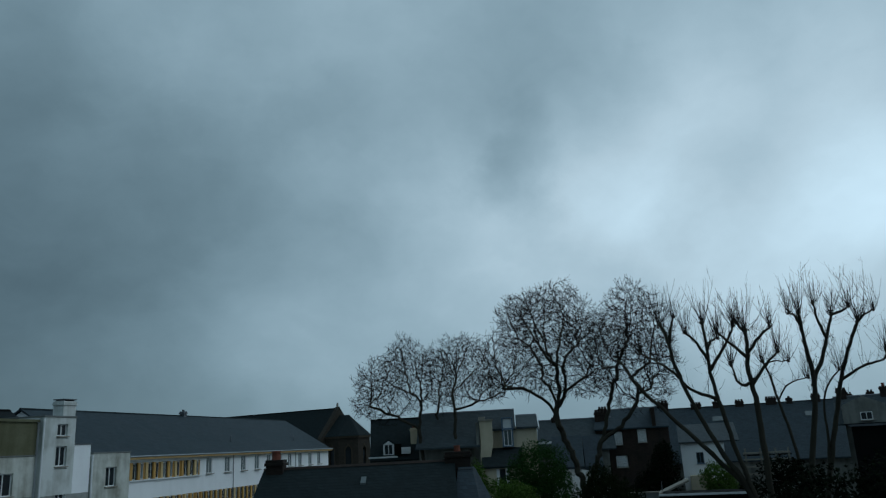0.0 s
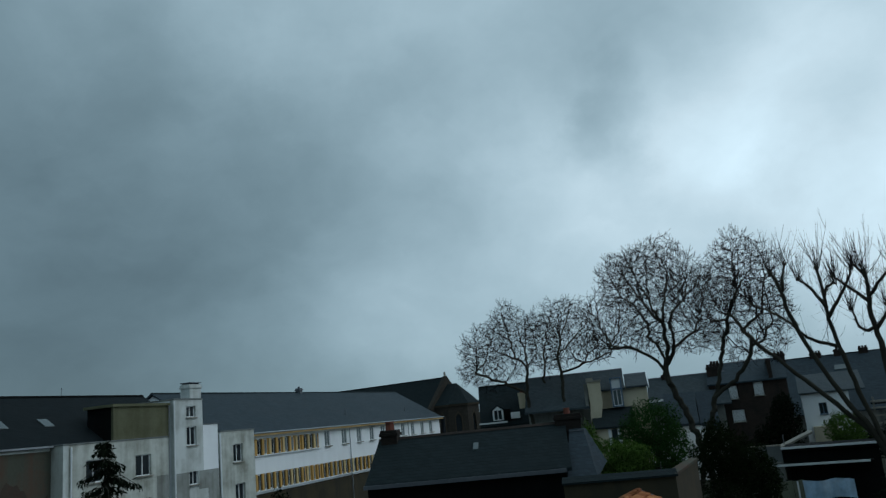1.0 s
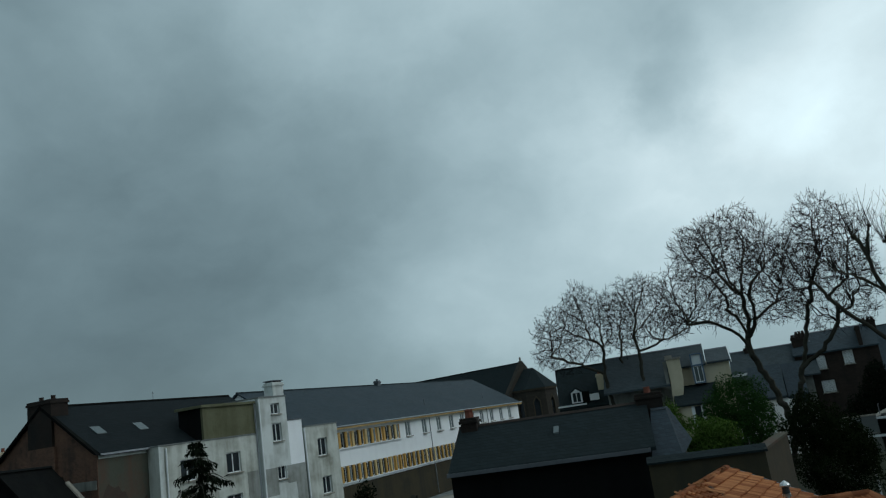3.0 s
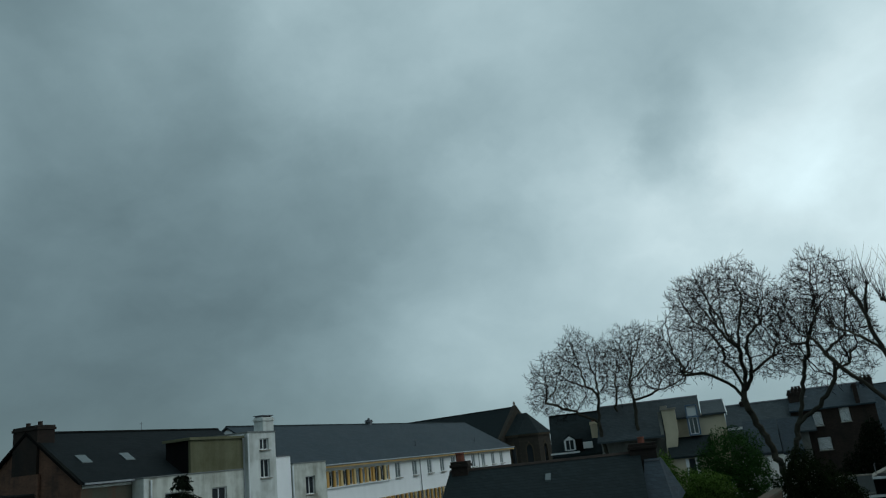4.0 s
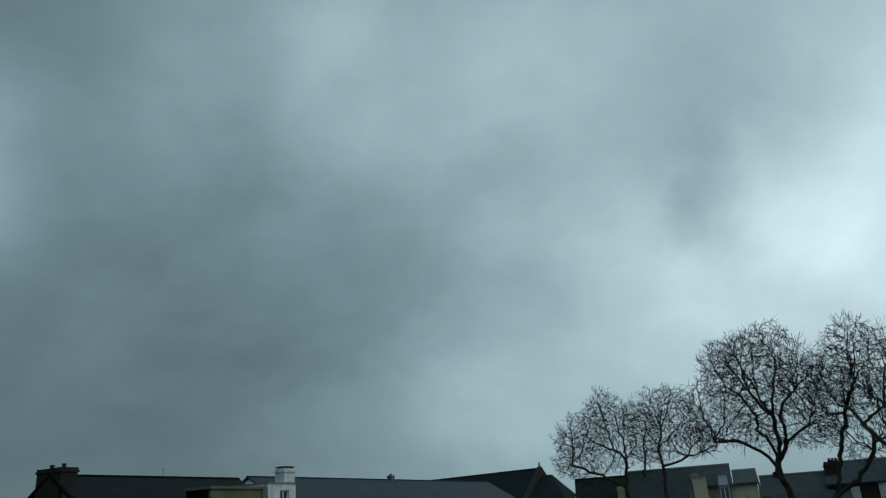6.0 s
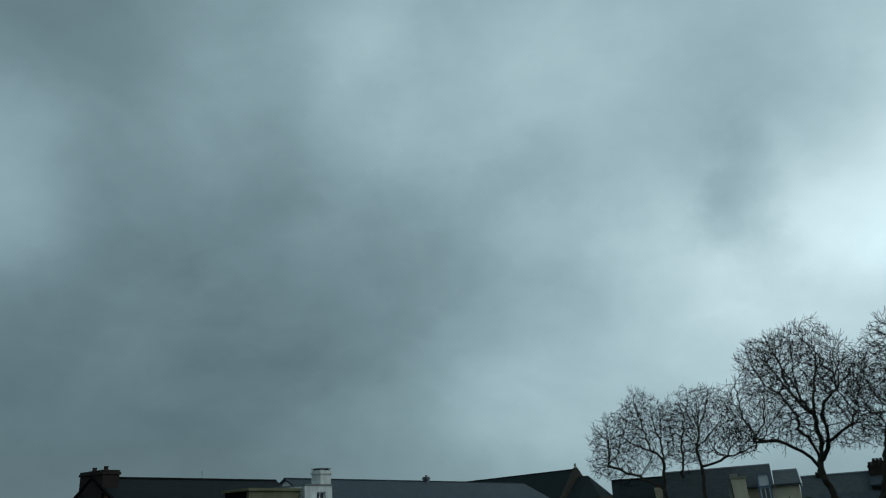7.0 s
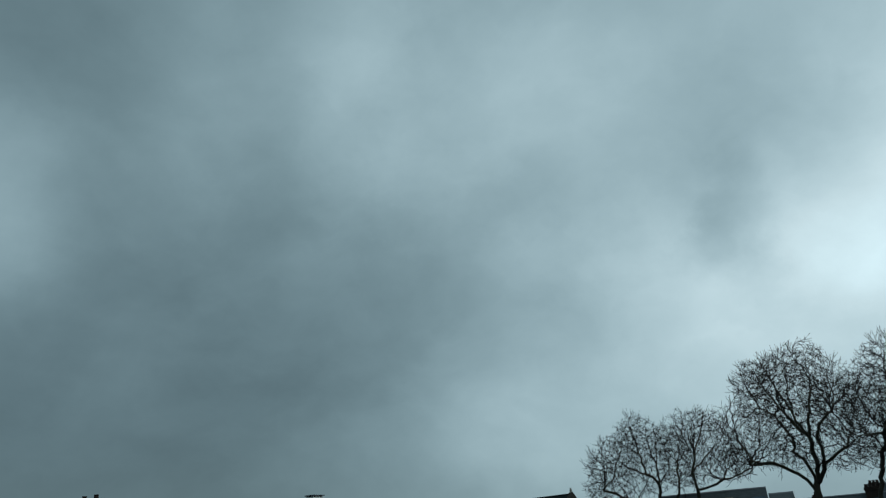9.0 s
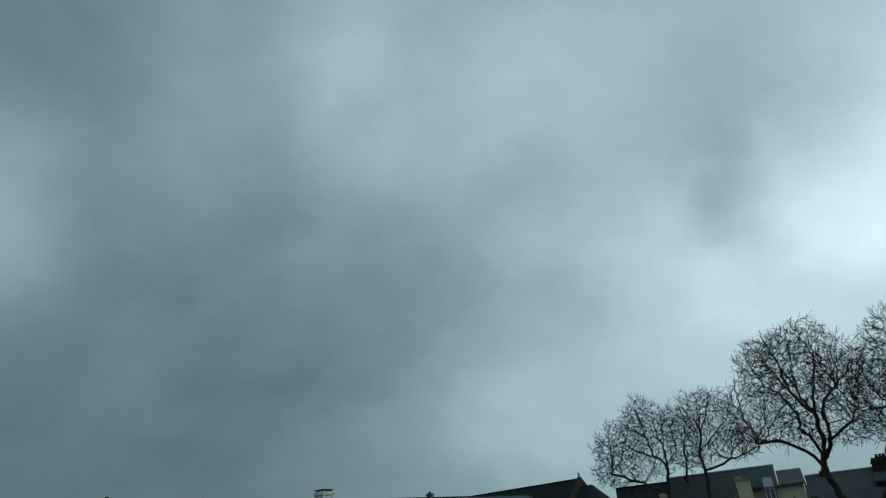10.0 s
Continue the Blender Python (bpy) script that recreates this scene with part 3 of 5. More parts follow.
part("chimney_cowl", boxes((15.25, 16.55, -0.34, 0.64, 13.2, 13.26), (15.35, 15.45, -0.2, 0.5, 13.102, 13.198), (15.85, 15.95, -0.2, 0.5, 13.102, 13.198), (16.35, 16.45, -0.2, 0.5, 13.102, 13.198)), LEAD, flats)
pw = [(20.2, 21.5, 6.8, 8.25), (20.35, 21.65, 3.7, 5.1)]
part("panel_wall", pierced(18.65, 23.1, 2.1, 9.3, -0.4, -0.1, pw), RENDER_STAINED, flats, "pale render heavily streaked grey from the coping")
for w in pw:
    window(flats, *w, -0.22)
part("panel_side", boxes((18.65, 18.95, -0.096, 2.8, 2.1, 9.3), (22.8, 23.1, -0.096, 2.8, 2.1, 9.3), (18.95, 22.8, -0.096, 2.8, 2.1, 2.3)), RENDER_STAINED, flats)
part("panel_roof", boxes((18.6, 23.15, -0.45, 2.85, 9.304, 9.4)), CONCRETE, flats)
# near-black wall stands in for the shade below the overhang
part("undercroft", boxes((18.7, 23.0, 1.5, 1.8, 0, 2.096)), RENDER_DARK, flats)
for x in (13.3, 18.52):
    downpipe(flats, x, -0.46, 0.2, 9.2 if x > 15 else 11.8, WHITE_PAINT, 0.07)
downpipe(flats, 4.35, -0.1, 0.2, 9.1, WHITE_PAINT, 0.06)
part("corner_strip", boxes((3.79, 4.2, -0.03, -0.004, 0, 9.24)), RENDER_STREAKY, flats, "white painted corner strip")
part("grey_panel", boxes((11.95, 13.1, -0.02, -0.004, 0, 6.6)), RENDER_DAMP, flats, "grey damp-stained strip of wall")
part("grey_panel", boxes((13.45, 14.93, -0.35, -0.334, 4.5, 6.54)), RENDER_DAMP, flats)
part("grey_panel", boxes((16.08, 18.35, -0.35, -0.334, 5.2, 6.54), (17.1, 18.35, -0.35, -0.334, 0.4, 5.2)), RENDER_DAMP, flats)

# a low black-roofed house in front of the brick gable
SHED = pose(*polar(-43.6, 44), 0, 0, 0, 116)
shed = thing("outhouse", SHED, "low outhouse with black slate roof and pale verge", "outbuilding")
gable_roof(shed, 0, 9, -2.55, 2.55, 5.6, 8.95, SLATE_OLD, eave=0.2, verge=0.2, cap=SLATE_OLD)
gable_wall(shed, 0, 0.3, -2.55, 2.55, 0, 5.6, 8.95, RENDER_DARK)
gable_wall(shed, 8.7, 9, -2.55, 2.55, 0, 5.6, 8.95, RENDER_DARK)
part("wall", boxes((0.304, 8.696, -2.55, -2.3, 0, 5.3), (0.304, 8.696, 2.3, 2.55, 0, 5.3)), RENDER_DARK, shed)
for k in range(5):
    y, z = -2.75 + k * 0.38, 5.34 + k * 0.5
    part("verge_stone", prism([(y, z - 0.1), (y + 0.37, z + 0.385), (y + 0.37, z + 0.62), (y, z + 0.14)], 8.8, 9.62 - 0.03 * (k % 2)), STONE_LIGHT, shed, "pale worn verge stone")

far_left = thing("distant_house", pose(*polar(-46.5, 75), 0, 0, 0, 46.5), "distant slate-roofed house with a pale chimney", "house")
part("wall", boxes((-7, 5, 0, 8, 0, 7.5)), RENDER_GREY, far_left)
gable_roof(far_left, -7, 5, 0, 8, 7.5, 10.4, SLATE, verge=0.1)
chimney(far_left, 4.0, 4.9, 3.4, 4.6, 9.5, 11.0, RENDER_CREAM, pots=1)

# ---- church ----
CH = pose(*polar(-7.7, 128), 0, 0, 0, 152)
church = thing("church", CH, "dark stone church with steep slate nave roof and lower chancel", "church")
Z0 = EYE_Z
gable_roof(church, 0, 40, -5, 5, Z0 + 1.8, Z0 + 6.9, SLATE, eave=0.4, verge=0.0, cap=SLATE_OLD)
gable_wall(church, -0.5, 0.2, -5.1, 5.1, 0, Z0 + 2.2, Z0 + 7.35, STONE_DARK)
gable_wall(church, 39.4, 40, -5, 5, 0, Z0 + 1.8, Z0 + 6.8, STONE_DARK)
part("nave_wall", boxes((0.204, 39.396, -4.9, -4.4, 0, Z0 + 1.6), (0.204, 39.396, 4.4, 4.9, 0, Z0 + 1.6)), STONE_DARK, church)
part("gable_cross", boxes((-0.25, -0.05, -0.12, 0.12, Z0 + 7.05, Z0 + 7.75), (-0.25, -0.05, -0.2, 0.2, Z0 + 7.3, Z0 + 7.45)), STONE_LIGHT, church)
# chancel: five-sided end with lancet windows and a hipped roof
pts = [(-0.5, -3.8), (-2.9, -3.8), (-5.2, -1.7), (-5.2, 1.7), (-2.9, 3.8), (-0.5, 3.8)]
zt, zp = Z0 + 2.0, Z0 + 5.7
for (ax, ay), (bx, by) in zip(pts, pts[1:]):
    ln = math.hypot(bx - ax, by - ay)
    face = part("chancel_wall", pierced(0.0, ln, 0, zt, 0, 0.5, [(ln / 2 - 0.45, ln / 2 + 0.45, Z0 - 4.2, Z0 + 0.6)] if ln > 2 else []), STONE_DARK, church)
    face.matrix_basis = pose(bx, by, 0, 0, 0, math.degrees(math.atan2(ay - by, ax - bx)))
    part("lancet_window", boxes((ln / 2 - 0.45, ln / 2 + 0.45, 0.25, 0.3, Z0 - 4.2, Z0 + 0.6)), GLASS, face)
    bm = prism([(ln / 2 - 0.62, Z0 - 4.3), (ln / 2 - 0.47, Z0 - 4.3), (ln / 2 - 0.47, Z0 + 0.2), (ln / 2, Z0 + 0.95), (ln / 2 + 0.47, Z0 + 0.2), (ln / 2 + 0.47, Z0 - 4.3), (ln / 2 + 0.62, Z0 - 4.3), (ln / 2 + 0.62, Z0 + 0.3), (ln / 2, Z0 + 1.2), (ln / 2 - 0.62, Z0 + 0.3)], -0.06, -0.003, axis="y")
    part("window_surround", bm, RENDER_BROWN_PALE, face)
    part("cornice", boxes((-0.15, ln + 0.15, -0.2, 0.5, zt + 0.004, zt + 0.3)), RENDER_BROWN_PALE, face)
bm = bmesh.new()
ring = [bm.verts.new((x * 1.05 - 0.02, y * 1.08, zt + 0.3)) for x, y in pts]
top = [bm.verts.new((-0.5, 0, zp)), bm.verts.new((-2.4, 0, zp))]
for i, j in ((0, 1), (5, 4)):
    bm.faces.new((ring[i], ring[j], top[1], top[0]))
for i in (1, 2, 3):
    bm.faces.new((ring[i], ring[i + 1], top[1]))
bm.faces.new(ring)
bmesh.ops.recalc_face_normals(bm, faces=bm.faces[:])
part("chancel_roof", bm, SLATE, church)

# ---- black-walled house ----
BLACK = pose(-9.2, 37.0, 0, 0, 0, 0)
black = thing("dark_house", BLACK, "low house with near-black wall and dark slate roof between two chimneys", "house")
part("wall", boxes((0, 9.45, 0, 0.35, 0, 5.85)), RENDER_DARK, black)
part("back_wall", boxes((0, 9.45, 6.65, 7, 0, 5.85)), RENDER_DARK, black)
gable_wall(black, 0, 0.35, 0.354, 6.646, 0, 6.0, 7.72, BRICK_DARK)
gable_wall(black, 9.1, 9.45, 0.354, 6.646, 0, 6.0, 7.72, BRICK_DARK)
gable_roof(black, 0, 9.7, 0, 7, 5.98, 7.78, SLATE, eave=0.3, verge=0.05, cap=BRICK_DARK)
part("eaves_band", boxes((-0.1, 9.5, -0.42, -0.305, 5.62, 5.80)), LEAD, black, "grey lead-covered eaves board")
chimney(black, 0.15, 1.0, 3.0, 4.0, 6.5, 8.25, BRICK_SOOT, pots=1, pot_h=0.45, pot_r=0.24)
chimney(black, 9.25, 10.55, 3.2, 4.0, 5.0, 8.2, BRICK_SOOT, pots=1, pot_h=0.3, pot_r=0.17)
part("chimney_flashing", boxes((9.9, 10.65, 2.9, 3.19, 7.30, 7.37)), LEAD, black)
part("roof_window", prism([(1.75, 6.885), (2.3, 7.17), (2.3, 7.24), (1.75, 6.955)], 5.05, 5.32), GLASS_SKY, black, "small pale skylight")
# slate-hung end bay
bm = bmesh.new()
low = [bm.verts.new(p) for p in ((9.48, 0.2, 5.2), (10.9, 0.3, 5.2), (11.5, 1.8, 5.8), (11.5, 5.0, 5.8), (9.48, 5.0, 5.2))]
up = [bm.verts.new(p) for p in ((9.9, 3.1, 7.42), (10.6, 3.1, 7.42), (10.75, 3.3, 7.38), (10.75, 4.6, 7.38), (9.9, 4.6, 7.42))]
bm.faces.new(low[::-1])
bm.faces.new(up)
for i in range(5):
    bm.faces.new((low[i], low[(i + 1) % 5], up[(i + 1) % 5], up[i]))
part("hipped_end", bm, SLATE_BLUE, black, "blue-grey slated hip")
part("end_wall", boxes((9.46, 11.2, 0.6, 4.9, 0, 5.18)), RENDER_BROWN, black)

# ---- brown outbuilding wall with slate coping ----
OUT = pose(*polar(0.1, 33), 0, 0, 0, -3)
out = thing("garden_outbuilding", OUT, "brown rendered outbuilding with sloping slate coping", "outbuilding")
part("wall", boxes((0, 4.5, 0, 0.4, 0, 5.40)), RENDER_BROWN, out)
part("coping", prism([(-0.12, 5.40), (0.5, 5.60), (0.5, 5.67), (-0.12, 5.48)], -0.05, 4.6), SLATE, out)
bm = bmesh.new()
q = [(4.504, 0.0), (5.75, 2.9), (5.48, 3.02), (4.24, 0.3)]
lo = [bm.verts.new((x, y, 0)) for x, y in q]
hi = [bm.verts.new((x, y, 5.40 + 0.1 * y)) for x, y in q]
bm.faces.new(hi)
for i in range(4):
    bm.faces.new((lo[i], lo[(i + 1) % 4], hi[(i + 1) % 4], hi[i]))
bmesh.ops.recalc_face_normals(bm, faces=bm.faces[:])
# paler copy of the wall's brown: light on this side put into colour
part("end_wall", bm, RENDER_BROWN_PALE, out, "brown end wall, coloured paler as the lit side")
bm = bmesh.new()
q = [(4.54, -0.06), (5.8, 2.9), (5.45, 3.06), (4.2, 0.4)]
lo = [bm.verts.new((x, y, 5.42 + 0.1 * y)) for x, y in q]
hi = [bm.verts.new((x, y, 5.52 + 0.1 * y)) for x, y in q]
bm.faces.new(hi)
for i in range(4):
    bm.faces.new((lo[i], lo[(i + 1) % 4], hi[(i + 1) % 4], hi[i]))
bmesh.ops.recalc_face_normals(bm, faces=bm.faces[:])
part("end_coping", bm, RENDER_PATCHY, out)


# ---- houses beyond the trees ----
def front(az, d):
    """A frame at a bearing and distance whose x runs across the view and y away from it."""
    return pose(*polar(az, d), 0, 0, 0, -az)


dorm = thing("slate_house", front(-3, 80), "slate-roofed house with white dormers and cream chimney", "house")
part("wall", boxes((-3.2, 6.5, 0, 8, 0, 7.7)), RENDER_GREY, dorm)
gable_roof(dorm, -3.2, 6.5, 0, 8, 7.7, 11.6, SLATE, verge=0.1, cap=SLATE_OLD)
part("gutter", boxes((-3.4, -0.5, -0.42, -0.3, 7.62, 7.78)), WHITE_PAINT, dorm)
for x, w, h in ((-1.95, 1.1, 1.0),):
    d = part("dormer", prism([(x, 7.9), (x, 7.9 + h), (x + w / 2, 8.3 + h), (x + w, 7.9 + h), (x + w, 7.9)], 0.0, 2.4, axis="y"), WHITE_PAINT, dorm, "white painted dormer")
    part("dormer_roof", prism([(x - 0.15, 7.86 + h), (x + w / 2, 8.34 + h), (x + w + 0.15, 7.86 + h), (x + w + 0.15, 7.96 + h), (x + w / 2, 8.46 + h), (x - 0.15, 7.96 + h)], 0.03, 2.5, axis="y"), SLATE, d)
    for k in (0.16, 0.54):
        part("pane", boxes((x + w * k, x + w * (k + 0.3), -0.02, -0.003, 8.0, 7.9 + h)), GLASS, d)
part("dormer_cheek", boxes((-0.84, -0.1, 0.0, 1.6, 7.75, 8.95)), SLATE_OLD, dorm, "dark boarded cheek beside the dormer")
part("roof_box", boxes((-0.09, 0.85, -0.05, 1.5, 7.95, 8.6), bevel=0.02), WHITE_PAINT, dorm, "low white box on the roof")
chimney(dorm, 0.9, 1.6, 1.2, 2.0, 8.7, 10.5, RENDER_CREAM, pots=1)

cream = thing("cream_house", front(5, 75), "cream rendered house with blue-framed stair window and tall chimney", "house")
part("wall", pierced(-3.0, 2.5, 0, 10.0, 0.6, 0.9, [(-0.75, 0.1, 8.2, 9.9)]), RENDER_CREAM, cream)
part("side_wall", boxes((-9, -3.004, 0.7, 1.0, 0, 8.6)), RENDER_GREY, cream)
part("back_wall", boxes((-9, 2.5, 8.6, 8.9, 0, 9)), RENDER_GREY, cream)
gable_wall(cream, 2.2, 2.5, 0.904, 8.596, 0, 10.0, 11.4, RENDER_CREAM)
gable_wall(cream, -9, -8.7, 1.004, 8.596, 0, 10.0, 11.6, RENDER_CREAM)
gable_roof(cream, -9, -3.1, -1.0, 8.8, 8.6, 11.75, SLATE_HAZE, verge=0.1, yr=3.6)
gable_roof(cream, -3.0, 0.45, 0.6, 8.8, 10.0, 11.75, SLATE_HAZE, verge=0.0, yr=3.6)
gable_roof(cream, 0.6, 2.6, 0.6, 7.6, 10.0, 11.15, SLATE_HAZE, verge=0.05)
part("verge_board", prism([(0.3, 9.85), (4.1, 11.2), (4.1, 11.05), (0.3, 9.6)], 2.66, 2.74), WHITE_PAINT, cream)
part("stair_dormer", boxes((-0.85, -0.72, -0.2, 0.59, 8.1, 10.75), (0.08, 0.2, -0.2, 0.59, 8.1, 10.75), (-0.72, 0.08, -0.2, 0.59, 8.1, 8.22), (-0.72, 0.08, -0.2, 0.59, 9.7, 9.85), (-0.85, 0.2, -0.24, 0.8, 10.75, 10.85)), BLUE_PAINT, cream, "blue painted surround of the tall stair window")
window(cream, -0.72, 0.08, 8.22, 9.7, -0.1, bars=1, sill=False, glass=GLASS_SKY)
part("blind", boxes((-0.72, 0.08, -0.12, 0.0, 9.85, 10.75)), SHUTTER_WHITE, cream)
bm = prism([(-3.0, 6.4), (-3.0, 7.4), (-2.85, 8.6), (-2.95, 10.6), (-1.75, 10.6), (-1.75, 8.6), (-2.0, 7.4), (-2.3, 6.4)], -1.3, -0.5, axis="y")
part("chimney_breast", bm, RENDER_CREAM, cream, "tall tapering cream chimney")
part("chimney_cap", boxes((-3.05, -1.65, -1.4, -0.4, 10.604, 10.75), (-3.0, -2.4, -1.2, -0.6, 10.754, 11.0)), STONE_LIGHT, cream)
part("chimney_stack", boxes((-3.3, -3.004, -1.2, -0.6, 8.0, 10.5)), RENDER_GREY, cream)
porch = part("porch", boxes((-2.4, 0.6, -3.0, 0.596, 0, 6.5)), RENDER_CREAM, cream)
part("porch_roof", prism([(-3.3, 6.45), (0.5, 8.05), (0.5, 7.9), (-3.3, 6.3)], -2.9, 0.9), SLATE, porch)
part("door_leaf", boxes((-1.25, -0.75, -3.06, -3.003, 4.4, 6.2)), GLASS, porch)
part("shutter", boxes((-0.72, -0.45, -3.1, -3.003, 4.4, 6.25), (-1.55, -1.28, -3.1, -3.003, 4.4, 6.25)), WHITE_PAINT, porch)

grey = thing("grey_roofed_house", front(9, 86), "house with broad grey slate roof and a white lower wing", "house")
part("wall", boxes((-3.2, 4.5, 2.5, 10, 0, 7.4)), RENDER_GREY, grey)
gable_roof(grey, -3.2, 5.2, 2.4, 10.4, 7.6, 10.8, SLATE_HAZE, verge=0.1)
part("wing_wall", boxes((-2.4, 2.5, -1.6, 2.0, 0, 5.3)), RENDER_WHITE, grey)
part("wing_roof", prism([(-2.0, 5.7), (2.6, 8.9), (2.6, 8.75), (-2.0, 5.5)], -1.7, 1.6), SLATE_SHEEN, grey)
part("wing_side", prism([(-1.4, 5.6), (2.4, 8.8), (2.4, 4.8), (-1.4, 4.8)], 1.704, 3.6), SLATE_BLUE, grey, "blue-grey slate-hung lean-to")
part("white_gutter", boxes((-3.3, -1.4, 1.9, 2.1, 8.15, 8.4)), WHITE_PAINT, grey)
window(grey, -1.6, -0.7, 4.3, 5.1, -1.68, bars=1, sill=False)
chimney(grey, 3.4, 4.6, 5.5, 6.5, 9.8, 11.4, BRICK_DARK, pots=3, pot_mat=BRICK_DARK, pot_h=0.25)
chimney(grey, -1.6, -0.9, 6, 7, 9.8, 11.1, BRICK_DARK, pots=2, pot_mat=BRICK_DARK, pot_h=0.25)

brick = thing("dark_brick_house", front(14, 90), "dark brick terrace house with white blinds drawn in the windows", "house")
shut = [(-2.55, -1.7, 7.65, 9.05), (0.0, 0.95, 7.8, 9.2), (-2.6, -1.35, 5.2, 6.45)]
part("wall", pierced(-4.6, 3.4, 0, 9.5, 0, 0.35, shut), BRICK_DARK, brick)
for x0, x1, z0, z1 in shut:
    f = window(brick, x0, x1, z0, z1, 0.14, bars=0)
    rows = [(x0 + 0.03, x1 - 0.03, 0.05, 0.09, z0 + 0.12 + i * 0.11, z0 + 0.215 + i * 0.11) for i in range(int((z1 - z0 - 0.15) / 0.11))]
    part("blind", boxes(*rows), SHUTTER_WHITE, f, "white slatted blind let down")
part("side_wall", boxes((3.05, 3.4, 0.354, 8.6, 0, 9.4), (-4.6, -4.25, 0.354, 8.6, 0, 9.4), (-4.25, 3.05, 8.3, 8.6, 0, 9.4)), BRICK_DARK, brick)
gable_roof(brick, -4.6, 3.4, 0, 8.6, 9.55, 11.7, SLATE_SHEEN, eave=0.25, verge=0.1)
chimney(brick, -4.2, -3.2, 2.8, 3.8, 10.0, 11.8, BRICK_DARK, pots=3, pot_mat=BRICK_DARK, pot_h=0.25)
chimney(brick, 1.7, 2.1, -0.2, 4.2, 9.5, 11.5, BRICK_DARK, pots=0)
chimney(brick, 2.6, 3.8, 3.8, 4.6, 11.0, 12.1, BRICK_DARK, pots=3, pot_mat=BRICK_DARK, pot_h=0.25)

terr = thing("terrace_row", front(21, 112), "long terrace of grey slate roofs with many chimneys", "house")
part("wall", boxes((-17, 22, -4.6, 8.6, 0, 4.9)), RENDER_GREY, terr)
gable_roof(terr, -17, 22, -5, 9, 5.0, 12.0, SLATE_SHEEN, verge=0.1, yr=4.5, cap=SLATE)
for i, x in enumerate((-14.5, -10.8, -6.4, -3.4, -0.4, 3.6, 6.2, 9.4, 13.0, 16.2)):
    chimney(terr, x, x + 0.8 + 0.3 * (i % 3), 4.1, 4.9, 11.2, 12.5 + 0.15 * (i % 2), BRICK_DARK, pots=2 + i % 3, pot_mat=BRICK_DARK, pot_h=0.25)
for x in (-3.6, 8.2):
    part("roof_window", prism([(1.6, 9.9), (2.4, 10.49), (2.4, 10.57), (1.6, 9.98)], x, x + 1.5), GLASS_SKY, terr)

annex = thing("white_cottage", front(17.0, 100), "small white rendered cottage with flaking streaked wall", "house")
part("wall", pierced(-0.3, 4.7, 0, 7.4, 0, 0.3, [(1.4, 2.25, 4.9, 6.2)]), RENDER_WHITE, annex)
window(annex, 1.4, 2.25, 4.9, 6.2, 0.14, frame_mat=BLUE_PAINT)
part("side_wall", boxes((-0.3, 0.0, 0.304, 6, 0, 7.4), (4.4, 4.7, 0.304, 6, 0, 7.4), (0.0, 4.4, 5.7, 6, 0, 7.4)), RENDER_WHITE, annex)
part("lean_to_roof", prism([(-0.3, 7.45), (6.2, 9.6), (6.2, 9.45), (-0.3, 7.3)], -0.5, 6.5), SLATE_HAZE, annex)
part("lower_wall", boxes((0.4, 3.0, -2.0, -0.004, 0, 3.6)), RENDER_CREAM, annex)

right = thing("pale_gabled_house", front(27.5, 90), "pale rendered house with dark outbuilding and white door", "house")
part("wall", boxes((-0.2, 5.6, 1.0, 8, 0, 9.0)), RENDER_GREY, right)
gable_roof(right, -0.9, 6.5, 0.5, 8.5, 8.8, 11.5, SLATE_HAZE, verge=0.1)
chimney(right, -0.6, 0.4, 4, 5, 11.0, 12.2, BRICK_DARK, pots=3, pot_mat=BRICK_DARK, pot_h=0.25)
chimney(right, 3.6, 4.4, 4, 5, 11.0, 12.3, BRICK_DARK, pots=2)
part("dormer", prism([(-0.3, 8.6), (-0.3, 10.4), (1.7, 11.3), (3.7, 10.4), (3.7, 8.6)], -0.4, 3.5, axis="y"), RENDER_GREY, right)
window(right, 1.3, 2.4, 8.9, 9.7, -0.47, bars=1)
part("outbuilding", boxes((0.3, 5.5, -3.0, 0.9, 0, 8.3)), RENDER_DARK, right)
part("outbuilding_roof", boxes((0.1, 5.7, -3.3, 0.996, 8.304, 8.5)), LEAD, right)
part("door_leaf", boxes((3.3, 4.1, -3.08, -3.004, 4.9, 7.6)), WHITE_PAINT, right)
part("door_glass", boxes((3.42, 3.64, -3.1, -3.082, 5.6, 7.4), (3.76, 3.98, -3.1, -3.082, 5.6, 7.4)), GLASS, right)

lamp = thing("street_lamp", front(-47.6, 60), "tall grey street lamp with a curved arm", "lamp")
bm = bmesh.new()
tube(bm, [(0, 0, 0), (0, 0, 6), (0, 0, 12.2), (-0.2, 0, 12.9), (-0.8, 0, 13.25), (-1.4, 0, 13.3)], [0.09, 0.075, 0.055, 0.05, 0.045, 0.04], 8)
part("pole", bm, ZINC, lamp)
part("lamp_head", boxes((-2.0, -1.35, -0.14, 0.14, 13.22, 13.36), bevel=0.04), ZINC, lamp)

# low sheds and walls under the trees
lean = thing("grey_lean_to", front(15.2, 58), "small dark shed with pale sheet roof and a concrete wall", "shed")
part("roof", prism([(-0.2, 4.36), (1.9, 5.25), (1.9, 5.38), (-0.2, 4.5)], -0.6, 2.2, axis="y"), STONE_LIGHT, lean, "pale fibre-cement sheet roof")
part("wall", boxes((-0.15, 1.8, 0.1, 2.0, 0, 4.34)), RENDER_DARK, lean)
part("side_wall", boxes((-2.4, -0.2, 0.0, 0.2, 0, 4.55)), CONCRETE, lean, "stained grey concrete wall")
part("wall_cap", boxes((-2.45, -0.18, -0.05, 0.25, 4.554, 4.64)), STONE_LIGHT, lean)
